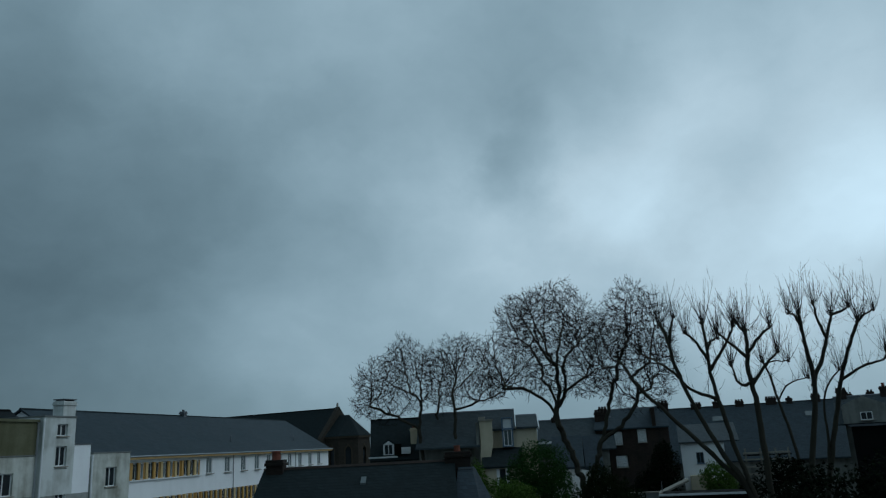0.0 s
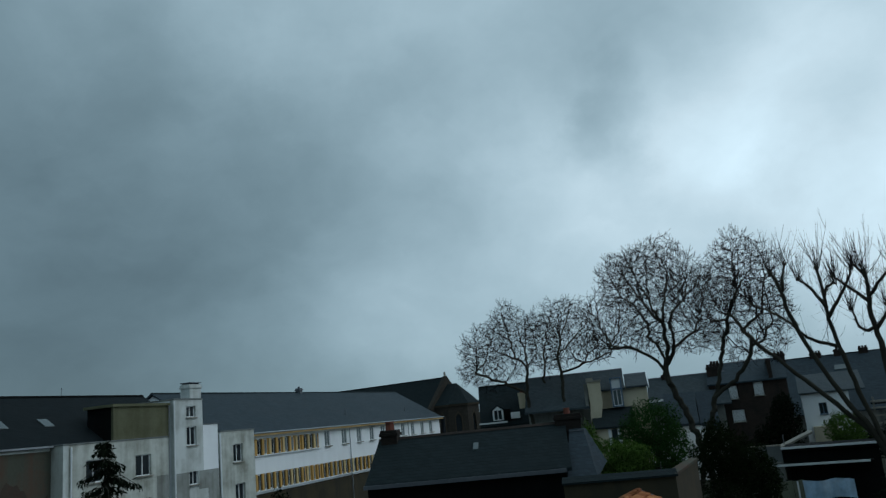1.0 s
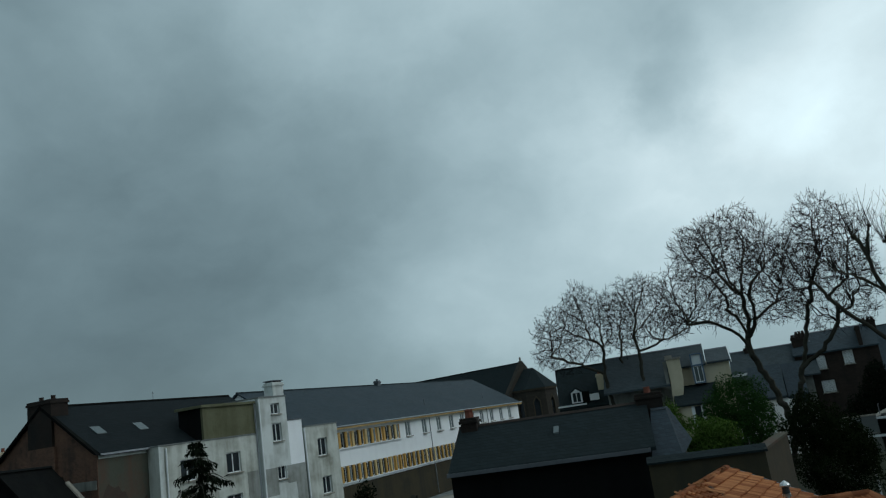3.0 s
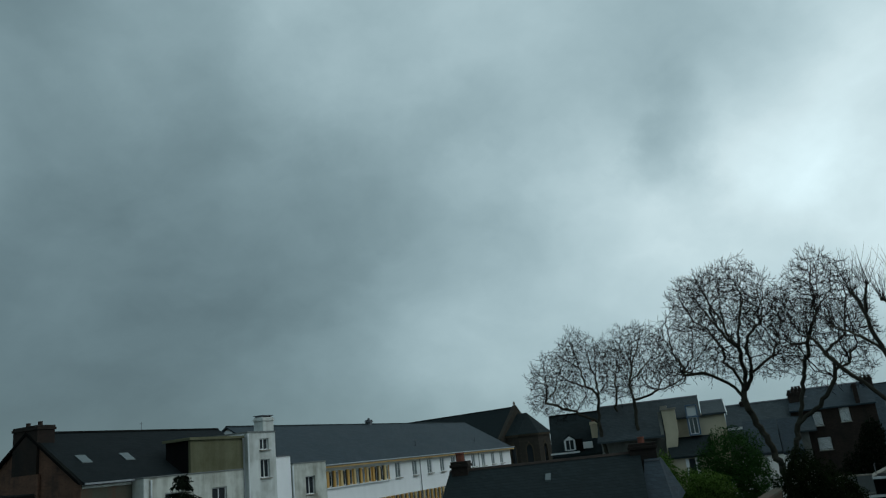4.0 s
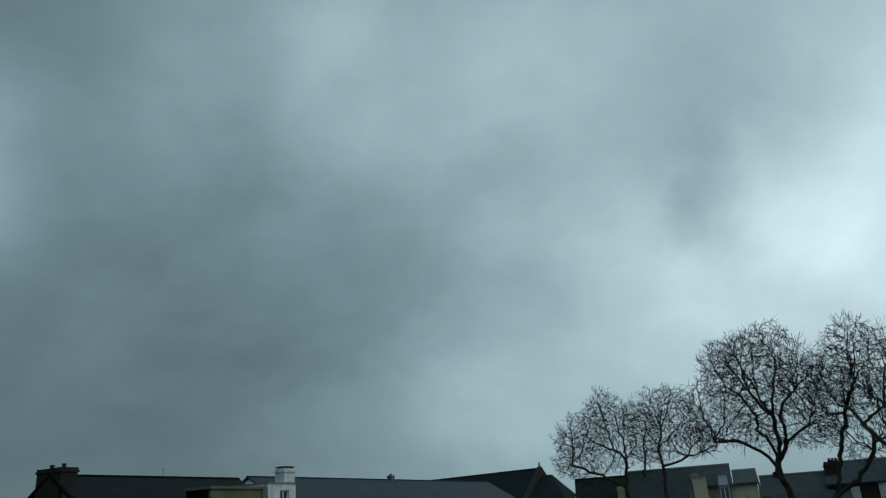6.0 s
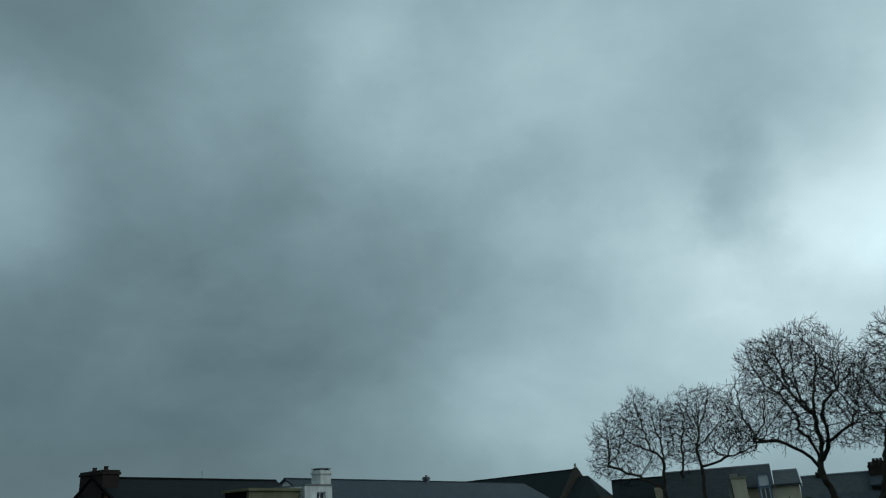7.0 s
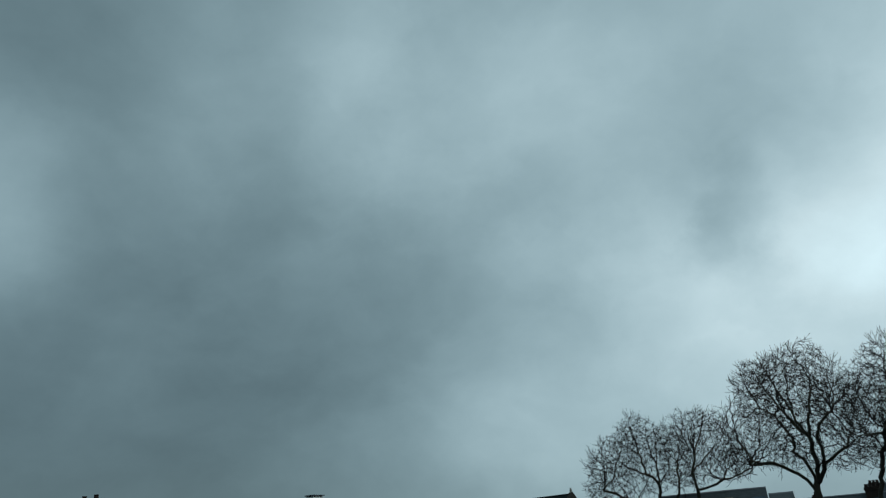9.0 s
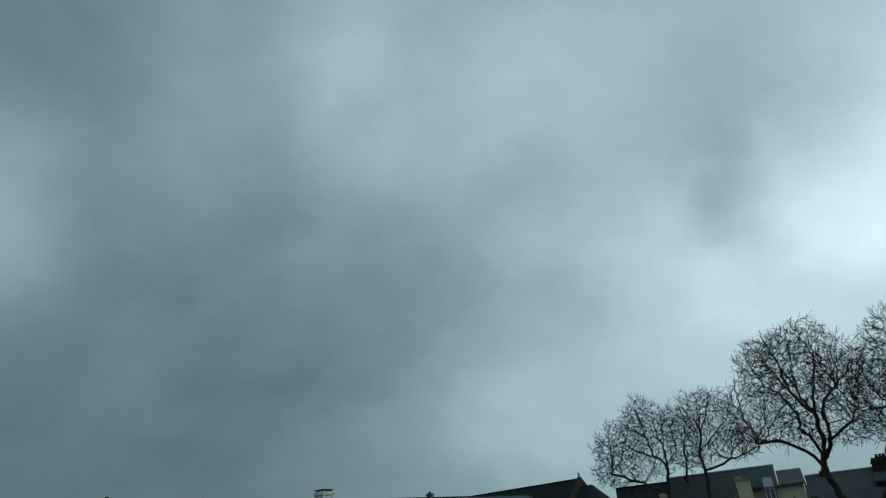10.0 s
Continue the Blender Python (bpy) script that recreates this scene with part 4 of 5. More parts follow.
part("plinth", boxes((-2.3, -0.25, -0.3, -0.02, 0, 3.5)), RENDER_GREY, lean)
bm = bmesh.new()
tube(bm, [(0.05, 0.4, 4.4), (0.05, 0.4, 5.2), (0.12, 0.4, 5.26)], [0.035, 0.035, 0.05], 8)
part("roof_vent", bm, LEAD, lean)
low = thing("garden_shed", front(17, 50), "low shed with flat dark roof, pale fascias and blue sheet", "shed")
part("roof", boxes((-1.6, 3.4, -0.2, 4.0, 4.72, 4.9), bevel=0.02), SLATE_OLD, low)
part("fascia", boxes((-1.75, 3.4, -0.28, -0.204, 4.90, 5.02), (-2.7, 2.7, -0.92, -0.84, 4.0, 4.12)), SHUTTER_WHITE, low)
part("wall", boxes((-1.5, 3.3, 0, 3.8, 0, 4.716)), RENDER_DARK, low)
for k in range(8):
    part("board", boxes((-3.15 + k * 0.29, -2.875 + k * 0.29, -1.12, -1.06, 0, 3.02 + 0.03 * k + 0.03 * (k % 3))), WOOD_GREEN, low)
part("lower_roof", boxes((-2.7, 2.9, -0.836, -0.004, 4.0, 4.1)), SLATE_OLD, low)
part("post", boxes((-2.45, -2.36, -1.3, -1.2, 0, 2.9)), WHITE_PAINT, low)
part("post", boxes((-1.22, -1.13, -1.3, -1.2, 0, 3.2)), WHITE_PAINT, low)
bm = bmesh.new()
bmesh.ops.create_grid(bm, x_segments=24, y_segments=8, size=1)
for v in bm.verts:
    v.co = Vector((v.co.x * 1.3 + 0.4, -1.2 + 0.08 * math.sin(v.co.x * 9) + 0.05 * noise.noise(v.co * 3), 2.7 + v.co.y * 0.5 + 0.06 * math.sin(v.co.x * 4)))
part("sheet", bm, TARP_BLUE, low, "crumpled pale blue plastic sheet", smooth=True)

shelf = thing("pergola", front(20, 60), "weathered timber pergola with rails under the bare trees", "pergola")
for z in (6.85, 6.4, 5.9, 5.4):
    part("rail", boxes((0.9, 4.0, 0, 0.12, z, z + 0.11)), STONE_LIGHT, shelf)
for x in (1.0, 2.0, 3.0, 3.85):
    part("post", boxes((x, x + 0.12, 0.125, 0.25, 0, 7.2)), WOOD_GREY, shelf)
part("canopy", boxes((0.9, 4.1, 0.3, 2.0, 6.7, 6.78)), SLATE_OLD, shelf)

YARD = pose(-21.5, 62.0, 0, 0, 0, 76.2)
paving = part("pavement", boxes((-14, 30, -18, 7.6, 0.004, 0.06)), PAVING)
paving.matrix_basis = YARD
tagged(paving, "wet pale grey paved yard below the school", "pavement", kind="structure")
yard = thing("raised_bed", YARD, "low concrete-edged raised bed in the paved yard", "planter")
part("wall", boxes((0, 17, 0, 3.0, 0.06, 0.5)), CONCRETE, yard)
part("coping", boxes((-0.3, 17.3, -0.3, 3.3, 0.504, 0.62), bevel=0.03), STONE_LIGHT, yard)
stump = thing("tree_stump", pose(*polar(-16.8, 55), 0), "tall dark cut-off tree trunk standing in the yard", "stump")
bm = bmesh.new()
tube(bm, [(0.12, 0, 0), (0.05, 0, 1.0), (0, 0.02, 2.2), (-0.04, 0, 3.2), (-0.03, 0, 3.55)], [0.24, 0.19, 0.17, 0.2, 0.15], 9)
part("trunk", bm, BARK, stump, smooth=True)
bm = bmesh.new()
tube(bm, [(-0.03, 0, 2.9), (0.18, 0.05, 3.25), (0.22, 0.05, 3.5)], [0.09, 0.08, 0.06], 7)
part("limb", bm, BARK, stump, "short lopped limb")
wall1 = thing("garden_wall", pose(*polar(-36, 44), 0, 0, 0, 52), "streaked grey garden wall", "wall")
part("wall", boxes((-4, 12, 0, 0.3, 0, 3.6)), RENDER_GREY, wall1)
part("coping", boxes((-4.1, 12.1, -0.08, 0.38, 3.604, 3.72)), CONCRETE, wall1)

bal = thing("white_railing", front(8.2, 60), "white painted garden railing", "railing")
for i in range(18):
    part("baluster", boxes((-1.9 + i * 0.16, -1.84 + i * 0.16, 0, 0.05, 3.9, 4.9)), WHITE_PAINT, bal)
part("rail", boxes((-2.0, 1.0, -0.01, 0.06, 4.904, 4.98)), WHITE_PAINT, bal)
part("low_wall", boxes((-2.1, 1.1, -0.1, 0.2, 0, 3.896)), RENDER_GREY, bal)


# ---- bare plane trees ----
def grown(start, targets, step, reach, kill, rounds=90, seed=1):
    """Branches that grow from start nodes [(point, parent)] towards a cloud of bud positions."""
    rs = np.random.RandomState(seed)
    pts = [np.array(p, float) for p, _ in start]
    par = [q for _, q in start]
    sprung = {}
    lead = [pts[i] - pts[q] if q >= 0 else np.zeros(3) for i, q in enumerate(par)]
    buds = np.array(targets, float)
    near = np.full(len(buds), 1e9)
    who = np.zeros(len(buds), int)
    done = 0
    for _ in range(rounds):
        fresh = np.array(pts[done:])
        if len(fresh):
            d = np.linalg.norm(buds[:, None] - fresh[None], axis=2)
            k = d.argmin(1)
            best = d[np.arange(len(buds)), k]
            better = best < near
            near[better], who[better] = best[better], k[better] + done
        done = len(pts)
        keep = near > kill
        buds, near, who = buds[keep], near[keep], who[keep]
        live = (near < reach) & (who >= 0)
        if not len(buds) or not live.any():
            break
        for n in np.unique(who[live]):
            pull = buds[live & (who == n)] - pts[n]
            d = (pull / np.linalg.norm(pull, axis=1)[:, None]).sum(0)
            on = lead[n] / (np.linalg.norm(lead[n]) + 1e-6)
            d = d / (np.linalg.norm(d) + 1e-6) + (0.6 * on if sprung.get(n, 0) == 0 else 0) + rs.normal(0, 0.13, 3) + np.array((0, 0, 0.10))
            if sprung.get(n, 0) >= 2:
                who[who == n] = -1
                near[who == -1] = 1e9
                continue
            sprung[n] = sprung.get(n, 0) + 1
            pts.append(pts[n] + d / np.linalg.norm(d) * step)
            lead.append(pts[-1] - pts[n])
            par.append(int(n))
    return np.array(pts), par


def limb_mesh(pts, par, rad, pick, sides):
    verts, faces = [], []
    ang = np.arange(sides) * 2 * np.pi / sides
    for i in pick:
        p = par[i]
        if p < 0:
            continue
        d = pts[i] - pts[p]
        d = d / (np.linalg.norm(d) + 1e-9)
        a = np.cross(d, (0.31, 0.87, 0.2))
        a = a / (np.linalg.norm(a) + 1e-9)
        b = np.cross(d, a)
        base = len(verts)
        for c, r in ((pts[p], rad[i] if rad[p] > 2.2 * rad[i] else (rad[p] + rad[i]) / 2), (pts[i] + d * rad[i] * 0.4, rad[i] * 0.95)):
            for t in ang:
                verts.append(tuple(c + r * (math.cos(t) * a + math.sin(t) * b)))
        for k in range(sides):
            faces.append((base + k, base + (k + 1) % sides, base + sides + (k + 1) % sides, base + sides + k))
        faces.append(tuple(base + sides + k for k in range(sides)))
    me = bpy.data.meshes.new("limbs")
    me.from_pydata(verts, [], faces)
    return me


def link_mesh(name, me, mat, parent):
    me.name = name
    me.materials.append(mat)
    ob = new(name, me)
    ob.parent = parent
    return ob


def stems_to_nodes(stems, step, seed):
    """Stem waypoints (x, y, z) to a chain of nodes; a stem after the first starts at the nearest node of those before."""
    rs = np.random.RandomState(seed)
    nodes = []
    for stem in stems:
        way_pts = [np.array(p, float) for p in stem]
        if nodes:
            prev = min(range(len(nodes)), key=lambda i: np.linalg.norm(nodes[i][0] - way_pts[0]))
        else:
            nodes.append((way_pts[0], -1))
            prev = 0
        for a, b in zip(way_pts, way_pts[1:]):
            n = max(1, int(np.linalg.norm(b - a) / step))
            for i in range(n):
                p = a + (b - a) * (i + 1) / n + rs.normal(0, 0.05, 3)
                nodes.append((p, prev))
                prev = len(nodes) - 1
    return nodes


def pipe_radii(par, tip, power):
    n = len(par)
    acc = np.zeros(n)
    kids = np.zeros(n, int)
    for i in range(n - 1, -1, -1):
        if kids[i] == 0:
            acc[i] = tip ** power
        if par[i] >= 0:
            acc[par[i]] += acc[i]
            kids[par[i]] += 1
    return acc ** (1 / power)


def plane_tree(m, label, stems, blobs, buds, seed, tip=0.0118, step=0.31, twig=0.25, reach=2.4, limbs=7):
    """A leafless plane: trunk and limbs along the stems, then a crown grown into blobs (x, y, z, rx, ry, rz)."""
    tree = thing("plane_tree", m, label, "tree", "bare trees")
    rs = np.random.RandomState(seed)
    cloud = []
    vol = [b[3] * b[4] * b[5] for b in blobs]
    for b, v in zip(blobs, vol):
        k = int(buds * v / sum(vol))
        d = rs.normal(0, 1, (k, 3))
        d /= np.linalg.norm(d, axis=1)[:, None]
        # the crown is open below
        d = d[(d[:, 2] > -0.5) | (rs.rand(k) < 0.6)]
        k = len(d)
        r = (0.08 + 0.92 * rs.rand(k)) ** 0.36
        lump = 1 + 0.12 * np.sin(d[:, 0] * 5 + seed) * np.cos(d[:, 2] * 4 + d[:, 1] * 3)
        cloud.append(np.array(b[:3]) + d * (r * lump)[:, None] * np.array(b[3:]))
    # scaffold limbs fan up and out from the stems
    joints = [np.array(p, float) for s in stems for p in s[max(1, len(s) - 3):]]
    for b in blobs:
        for k in range(limbs):
            d = rs.normal(0, 1, 3)
            d[2] = abs(d[2]) * 0.9 + 0.1
            d /= np.linalg.norm(d)
            goal = np.array(b[:3]) + d * np.array(b[3:]) * 0.8
            start = min(joints, key=lambda p: np.linalg.norm(p - goal) + 1.1 * abs(p[2] - (goal[2] - 3.2)))
            mid = start * 0.5 + goal * 0.5 + (goal - start) * np.array((0.10, 0.10, -0.10)) + rs.normal(0, 0.12, 3)
            stems.append([tuple(start), tuple(mid), tuple(goal)])
    pts, par = grown(stems_to_nodes(stems, step, seed), np.concatenate(cloud), step, reach, step * 1.05, seed=seed)
    par = list(par)
    pts = [p for p in pts]
    # short crooked twigs on the outer branches
    n0 = len(pts)
    kids = np.zeros(n0, int)
    for q in par:
        if q >= 0:
            kids[q] += 1
    first = len(stems_to_nodes(stems, step, seed))
    for i in range(first, n0):
        for _ in range(3 if kids[i] == 0 else 1 + (rs.rand() < 0.5)):
            d = pts[i] - pts[par[i]]
            d = d / (np.linalg.norm(d) + 1e-6) + rs.normal(0, 0.5, 3) + np.array((0, 0, 0.2))
            d /= np.linalg.norm(d)
            p, q = pts[i], i
            for s in range(3):
                d2 = d + rs.normal(0, 0.17, 3) + np.array((0, 0, 0.12 * s))
                p = p + d2 / np.linalg.norm(d2) * twig * (0.4 + 0.6 * rs.rand())
                pts.append(p)
                par.append(q)
                q = len(pts) - 1
    pts = np.array(pts)
    rad = np.maximum(pipe_radii(par, 0.6 * tip, 2.55), tip)
    thick = [i for i in range(len(pts)) if rad[i] > 0.06]
    thin = [i for i in range(len(pts)) if rad[i] <= 0.06]
    link_mesh("trunk", limb_mesh(pts, par, rad, thick, 7), BARK, tree)
    link_mesh("crown", limb_mesh(pts, par, rad, thin, 3), TWIG, tree)
    return tree


plane_tree(front(9, 55), "tall bare plane tree with a broad rounded crown", [
    [(1.9, 0, 0), (0.9, 0, 5.4), (0.2, 0, 7.6), (-0.43, 0, 9.5), (-0.61, 0, 10.3), (-1.1, -0.3, 11.0), (-1.7, -0.5, 11.55), (-2.5, -0.7, 12.0), (-3.3, -0.8, 12.2),
     (-3.9, -0.8, 12.4), (-4.3, -0.7, 13.3), (-4.7, -0.6, 14.2), (-5.0, -0.5, 15.2)],
    [(-0.41, 0, 10.3), (-0.57, 0.3, 11.1), (-0.9, 0.6, 12.3), (-1.46, 0.9, 12.8), (-1.25, 1.2, 13.7), (-1.6, 1.4, 14.3), (-2.1, 1.6, 15.3)],
    [(-0.36, 0, 10.5), (-0.27, 0, 12.1), (-0.32, -0.1, 13.5), (-0.67, -0.2, 13.9), (-0.91, -0.3, 15.0), (-0.95, -0.4, 16.9), (-0.77, -0.3, 18.3)],
    [(-0.32, -0.1, 13.5), (0.0, 0.5, 15.2), (0.54, 0.9, 16.6), (0.6, 1.0, 18.5)],
    [(-0.06, 0, 11.0), (0.22, -0.2, 11.8), (0.16, -0.5, 13.5), (0.49, -0.8, 14.3), (1.32, -1.1, 14.9), (2.2, -1.2, 15.7), (2.8, -1.2, 16.8)],
    [(0.22, -0.2, 11.8), (1.13, 0.2, 12.4), (1.77, 0.4, 12.9), (2.1, 0.5, 13.5), (2.9, 0.6, 14.0)],
    [(-0.67, -0.2, 13.9), (-1.36, -0.8, 15.0), (-2.05, -1.2, 16.4), (-2.7, -1.4, 17.5)],
    [(-0.91, -0.3, 15.0), (-1.65, 0.5, 17.2), (-2.2, 0.8, 18.8)],
    [(-3.3, -0.8, 12.2), (-4.2, 0.2, 12.3), (-5.2, 0.4, 12.6)]],
    [(-0.6, 0, 15.8, 3.7, 3.3, 3.75), (-4.1, 0, 14.4, 1.5, 1.8, 2.3), (-4.3, 0, 12.5, 1.6, 1.5, 1.0), (1.9, 0, 15.0, 1.4, 2.3, 2.9), (2.2, 0, 12.7, 1.3, 1.5, 1.2), (-2.6, 0, 17.0, 1.7, 1.8, 2.0), (-2.0, 0, 13.0, 2.2, 2.0, 1.3), (1.4, 0, 12.0, 1.7, 1.4, 0.9), (-3.0, 0, 16.9, 1.5, 1.6, 2.0), (-0.4, 0, 12.2, 1.6, 1.6, 0.9)], 7000, 3, limbs=2)
plane_tree(front(12.5, 52), "forked bare plane tree with an upright twiggy crown", [
    [(-3.2, 0, 0), (-2.2, 0, 5.2), (-1.1, 0, 7.8), (-0.4, 0, 9.9), (0.0, 0, 11.2), (0.43, 0.1, 12.6), (0.7, 0.1, 13.4), (1.4, 0.2, 14.8), (1.35, 0.2, 16.4), (1.8, 0.2, 17.9)],
    [(-0.95, 0, 8.3), (0.43, -0.3, 9.2), (1.06, -0.4, 10.0), (1.6, -0.5, 10.7), (1.7, -0.5, 11.5), (1.4, -0.5, 12.3)],
    [(0.56, 0.1, 13.2), (-0.13, -0.5, 14.4), (-0.36, -0.7, 15.8)],
    [(0.65, 0.1, 13.0), (-0.3, 0.5, 13.1), (-1.0, 0.6, 13.5)],
    [(1.4, 0.2, 14.8), (2.4, -0.4, 15.9), (2.8, -0.6, 17.4)],
    [(1.4, -0.5, 12.3), (2.7, 0.2, 13.2), (2.9, 0.4, 14.7)],
    [(1.65, -0.5, 11.1), (2.5, -0.9, 11.4), (3.1, -1.0, 12.5)],
    [(1.35, 0.2, 16.4), (0.6, 0.7, 17.6)]],
    [(1.6, 0, 15.2, 2.3, 2.3, 3.3), (3.0, 0, 13.4, 1.6, 2.0, 2.8), (0.0, 0, 14.2, 1.5, 2.0, 2.5), (2.6, 0, 11.3, 1.4, 1.3, 1.2), (-0.2, 0, 12.2, 1.2, 1.4, 0.9), (1.0, 0, 11.0, 1.5, 1.3, 0.9), (2.9, 0, 15.4, 1.4, 1.5, 2.2), (2.2, 0, 17.3, 1.2, 1.4, 1.4)], 5200, 5, limbs=2)
plane_tree(front(1.5, 75), "bare plane tree with a fan-shaped crown", [
    [(-0.5, 0, 0), (-0.76, 0, 9.6), (-0.63, 0, 11.3), (-0.69, 0, 12.0), (-0.85, 0, 13.4), (-0.4, 0.2, 15.1), (-0.67, 0.3, 17.0), (-1.0, 0.4, 18.6)],
    [(-0.4, 0.2, 15.2), (0.6, -0.3, 17.0), (1.0, -0.4, 18.5)],
    [(-0.69, 0, 11.8), (0.2, -0.1, 12.0), (1.75, -0.3, 12.5), (3.1, -0.4, 12.9), (4.3, -0.4, 13.3)],
    [(-0.85, 0, 13.4), (0.7, 0.5, 14.9), (2.1, 0.8, 16.0)]],
    [(0.8, 0, 16.0, 2.4, 2.2, 3.0), (2.9, 0, 14.3, 1.8, 1.8, 1.9), (-0.9, 0, 16.6, 1.3, 1.6, 2.4), (1.6, 0, 13.2, 1.6, 1.4, 1.0), (-0.1, 0, 13.2, 1.6, 1.4, 1.4)], 3600, 8, tip=0.0138, step=0.36, twig=0.30, limbs=3)
plane_tree(front(1.5, 78), "slender bare plane tree between two broader ones", [
    [(-1.6, 0, 0), (-2.3, 0, 10.0), (-2.55, 0, 11.5), (-2.2, 0, 12.9), (-2.1, 0, 14.7), (-2.9, 0.2, 15.9), (-3.2, 0.3, 16.9)],
    [(-2.1, 0, 14.7), (-1.45, -0.2, 16.3), (-1.75, -0.3, 17.6)]],
    [(-2.3, 0, 15.8, 1.5, 1.6, 2.6), (-2.0, 0, 13.6, 1.5, 1.4, 1.7)], 1800, 13, tip=0.0138, step=0.36, twig=0.30, limbs=3)
plane_tree(front(-2, 75), "bare plane tree leaning over slate roofs", [
    [(2.2, 0, 0), (0.4, 0, 9.0), (0.5, 0, 11.2), (0.72, 0, 12.7), (-0.27, 0.2, 13.6), (-0.71, 0.3, 15.5), (-0.92, 0.3, 17.1), (-1.2, 0.3, 18.5)],
    [(0.72, 0, 12.7), (0.7, -0.3, 14.5), (1.0, -0.5, 16.3), (1.05, -0.5, 18.2)],
    [(0.45, 0, 10.2), (-0.4, -0.2, 10.6), (-1.6, -0.4, 11.4), (-3.0, -0.5, 12.0), (-4.3, -0.5, 12.5)],
    [(-0.27, 0.2, 13.6), (-1.8, 0.6, 14.4), (-3.2, 0.8, 15.6)],
    [(-0.71, 0.3, 15.5), (-1.95, -0.3, 16.4), (-2.85, -0.5, 17.4)],
    [(0.72, 0, 12.7), (1.7, 0.3, 13.9), (1.75, 0.3, 15.4)]],
    [(-0.9, 0, 16.0, 2.2, 2.1, 3.0), (-3.2, 0, 14.6, 2.2, 2.1, 2.6), (-4.6, 0, 12.6, 1.5, 1.5, 1.3), (0.9, 0, 15.6, 1.3, 1.7, 2.6), (-2.8, 0, 12.0, 2.0, 1.4, 1.3), (0.2, 0, 13.0, 1.6, 1.4, 1.4), (-4.6, 0, 14.6, 1.2, 1.4, 1.6)], 4900, 11, tip=0.0138, step=0.36, twig=0.30, limbs=2)


def pollard(m, label, stems, seed, base_r, shoots=22, long=2.8):
    """A pollarded tree: bare stems (x, z) with swollen heads and brooms of upright shoots that also line the upper stems."""
    tree = thing("pollard_tree", m, label, "tree", "pollarded trees")
    rs = np.random.RandomState(seed)
    verts, faces = [], []

    def rod(p, d, length, r, depth=0):
        """A shoot that starts out along d and bends upright."""
        d = np.array(d, float)
        d /= np.linalg.norm(d)
        q, last = np.array(p, float), None
        segs = 5
        for s in range(segs + 1):
            rk = r * (1 - 0.7 * s / segs)
            idx = len(verts)
            for t in range(3):
                verts.append((q[0] + rk * math.cos(2.1 * t), q[1] + rk * math.sin(2.1 * t), q[2]))
            if last is not None:
                for t in range(3):
                    faces.append((last + t, last + (t + 1) % 3, idx + (t + 1) % 3, idx + t))
            last = idx
            if depth < 2 and 0 < s < segs and length > 0.5 and rs.rand() < 0.3:
                rod(q, d + rs.normal(0, 0.6, 3), length * (0.25 + 0.3 * rs.rand()), r * 0.6, depth + 1)
            d = d + np.array((0, 0, 0.16)) + rs.normal(0, 0.06, 3)
            d /= np.linalg.norm(d)
            q = q + d * length / segs

    for i, stem in enumerate(stems):
        side = rs.normal(0, 0.5)
        way = [Vector((x, side * k / len(stem) if i else 0.0, z)) for k, (x, z) in enumerate(stem)]
        pts = []
        for k in range(len(way) - 1):
            a, b = way[max(k - 1, 0)], way[min(k + 2, len(way) - 1)]
            for n in range(5):
                f = n / 5
                t0, t1 = (way[k + 1] - a) * 0.5, (b - way[k]) * 0.5
                h = way[k] * (2 * f ** 3 - 3 * f ** 2 + 1) + t0 * (f ** 3 - 2 * f ** 2 + f) + way[k + 1] * (3 * f ** 2 - 2 * f ** 3) + t1 * (f ** 3 - f ** 2)
                pts.append(h + Vector(rs.normal(0, 0.018, 3)))
        pts.append(way[-1])
        big = len(stem) > 4 and i < 3
        r0 = base_r * (1.0 if i == 0 else 0.85 if big else 0.52)
        rr = [r0 * (1 - 0.6 * (k / len(pts)) ** 0.9) * (1 + 0.14 * rs.rand()) for k in range(len(pts))]
        bm = bmesh.new()
        tube(bm, pts, rr, 8)
        part("trunk" if i == 0 else "limb", bm, BARK, tree, smooth=True)
        # the swollen head
        head = way[-1]
        size = 1.0 if big else 0.75
        bm = bmesh.new()
        bmesh.ops.create_icosphere(bm, subdivisions=2, radius=0.13 * size)
        for v in bm.verts:
            v.co *= 1 + 0.6 * noise.noise(v.co * 8 + head)
            v.co += head
        part("pollard_head", bm, BARK, tree, smooth=True)
        for k in range(int(shoots * size)):
            d = rs.normal(0, 0.42, 3) + np.array((0, 0, 1.0))
            rod(np.array(head) + rs.normal(0, 0.07, 3), d, long * size * (0.3 + 0.75 * rs.rand() ** 1.3), 0.015 + 0.007 * rs.rand())
        # shoots and crooked twigs on the upper part of the stem
        top = [p for p in pts if p.z > 9.5]
        for k in range(int(len(top) * 2.2)):
            p = top[int(len(top) * rs.rand() ** 0.7)]
            rod(p, rs.normal(0, 0.8, 3) + np.array((0, 0, 0.55)), 0.35 + 1.5 * rs.rand() ** 2, 0.014 + 0.006 * rs.rand())
    me = bpy.data.meshes.new("shoots")
    me.from_pydata(verts, [], faces)
    link_mesh("crown", me, TWIG, tree)
    return tree


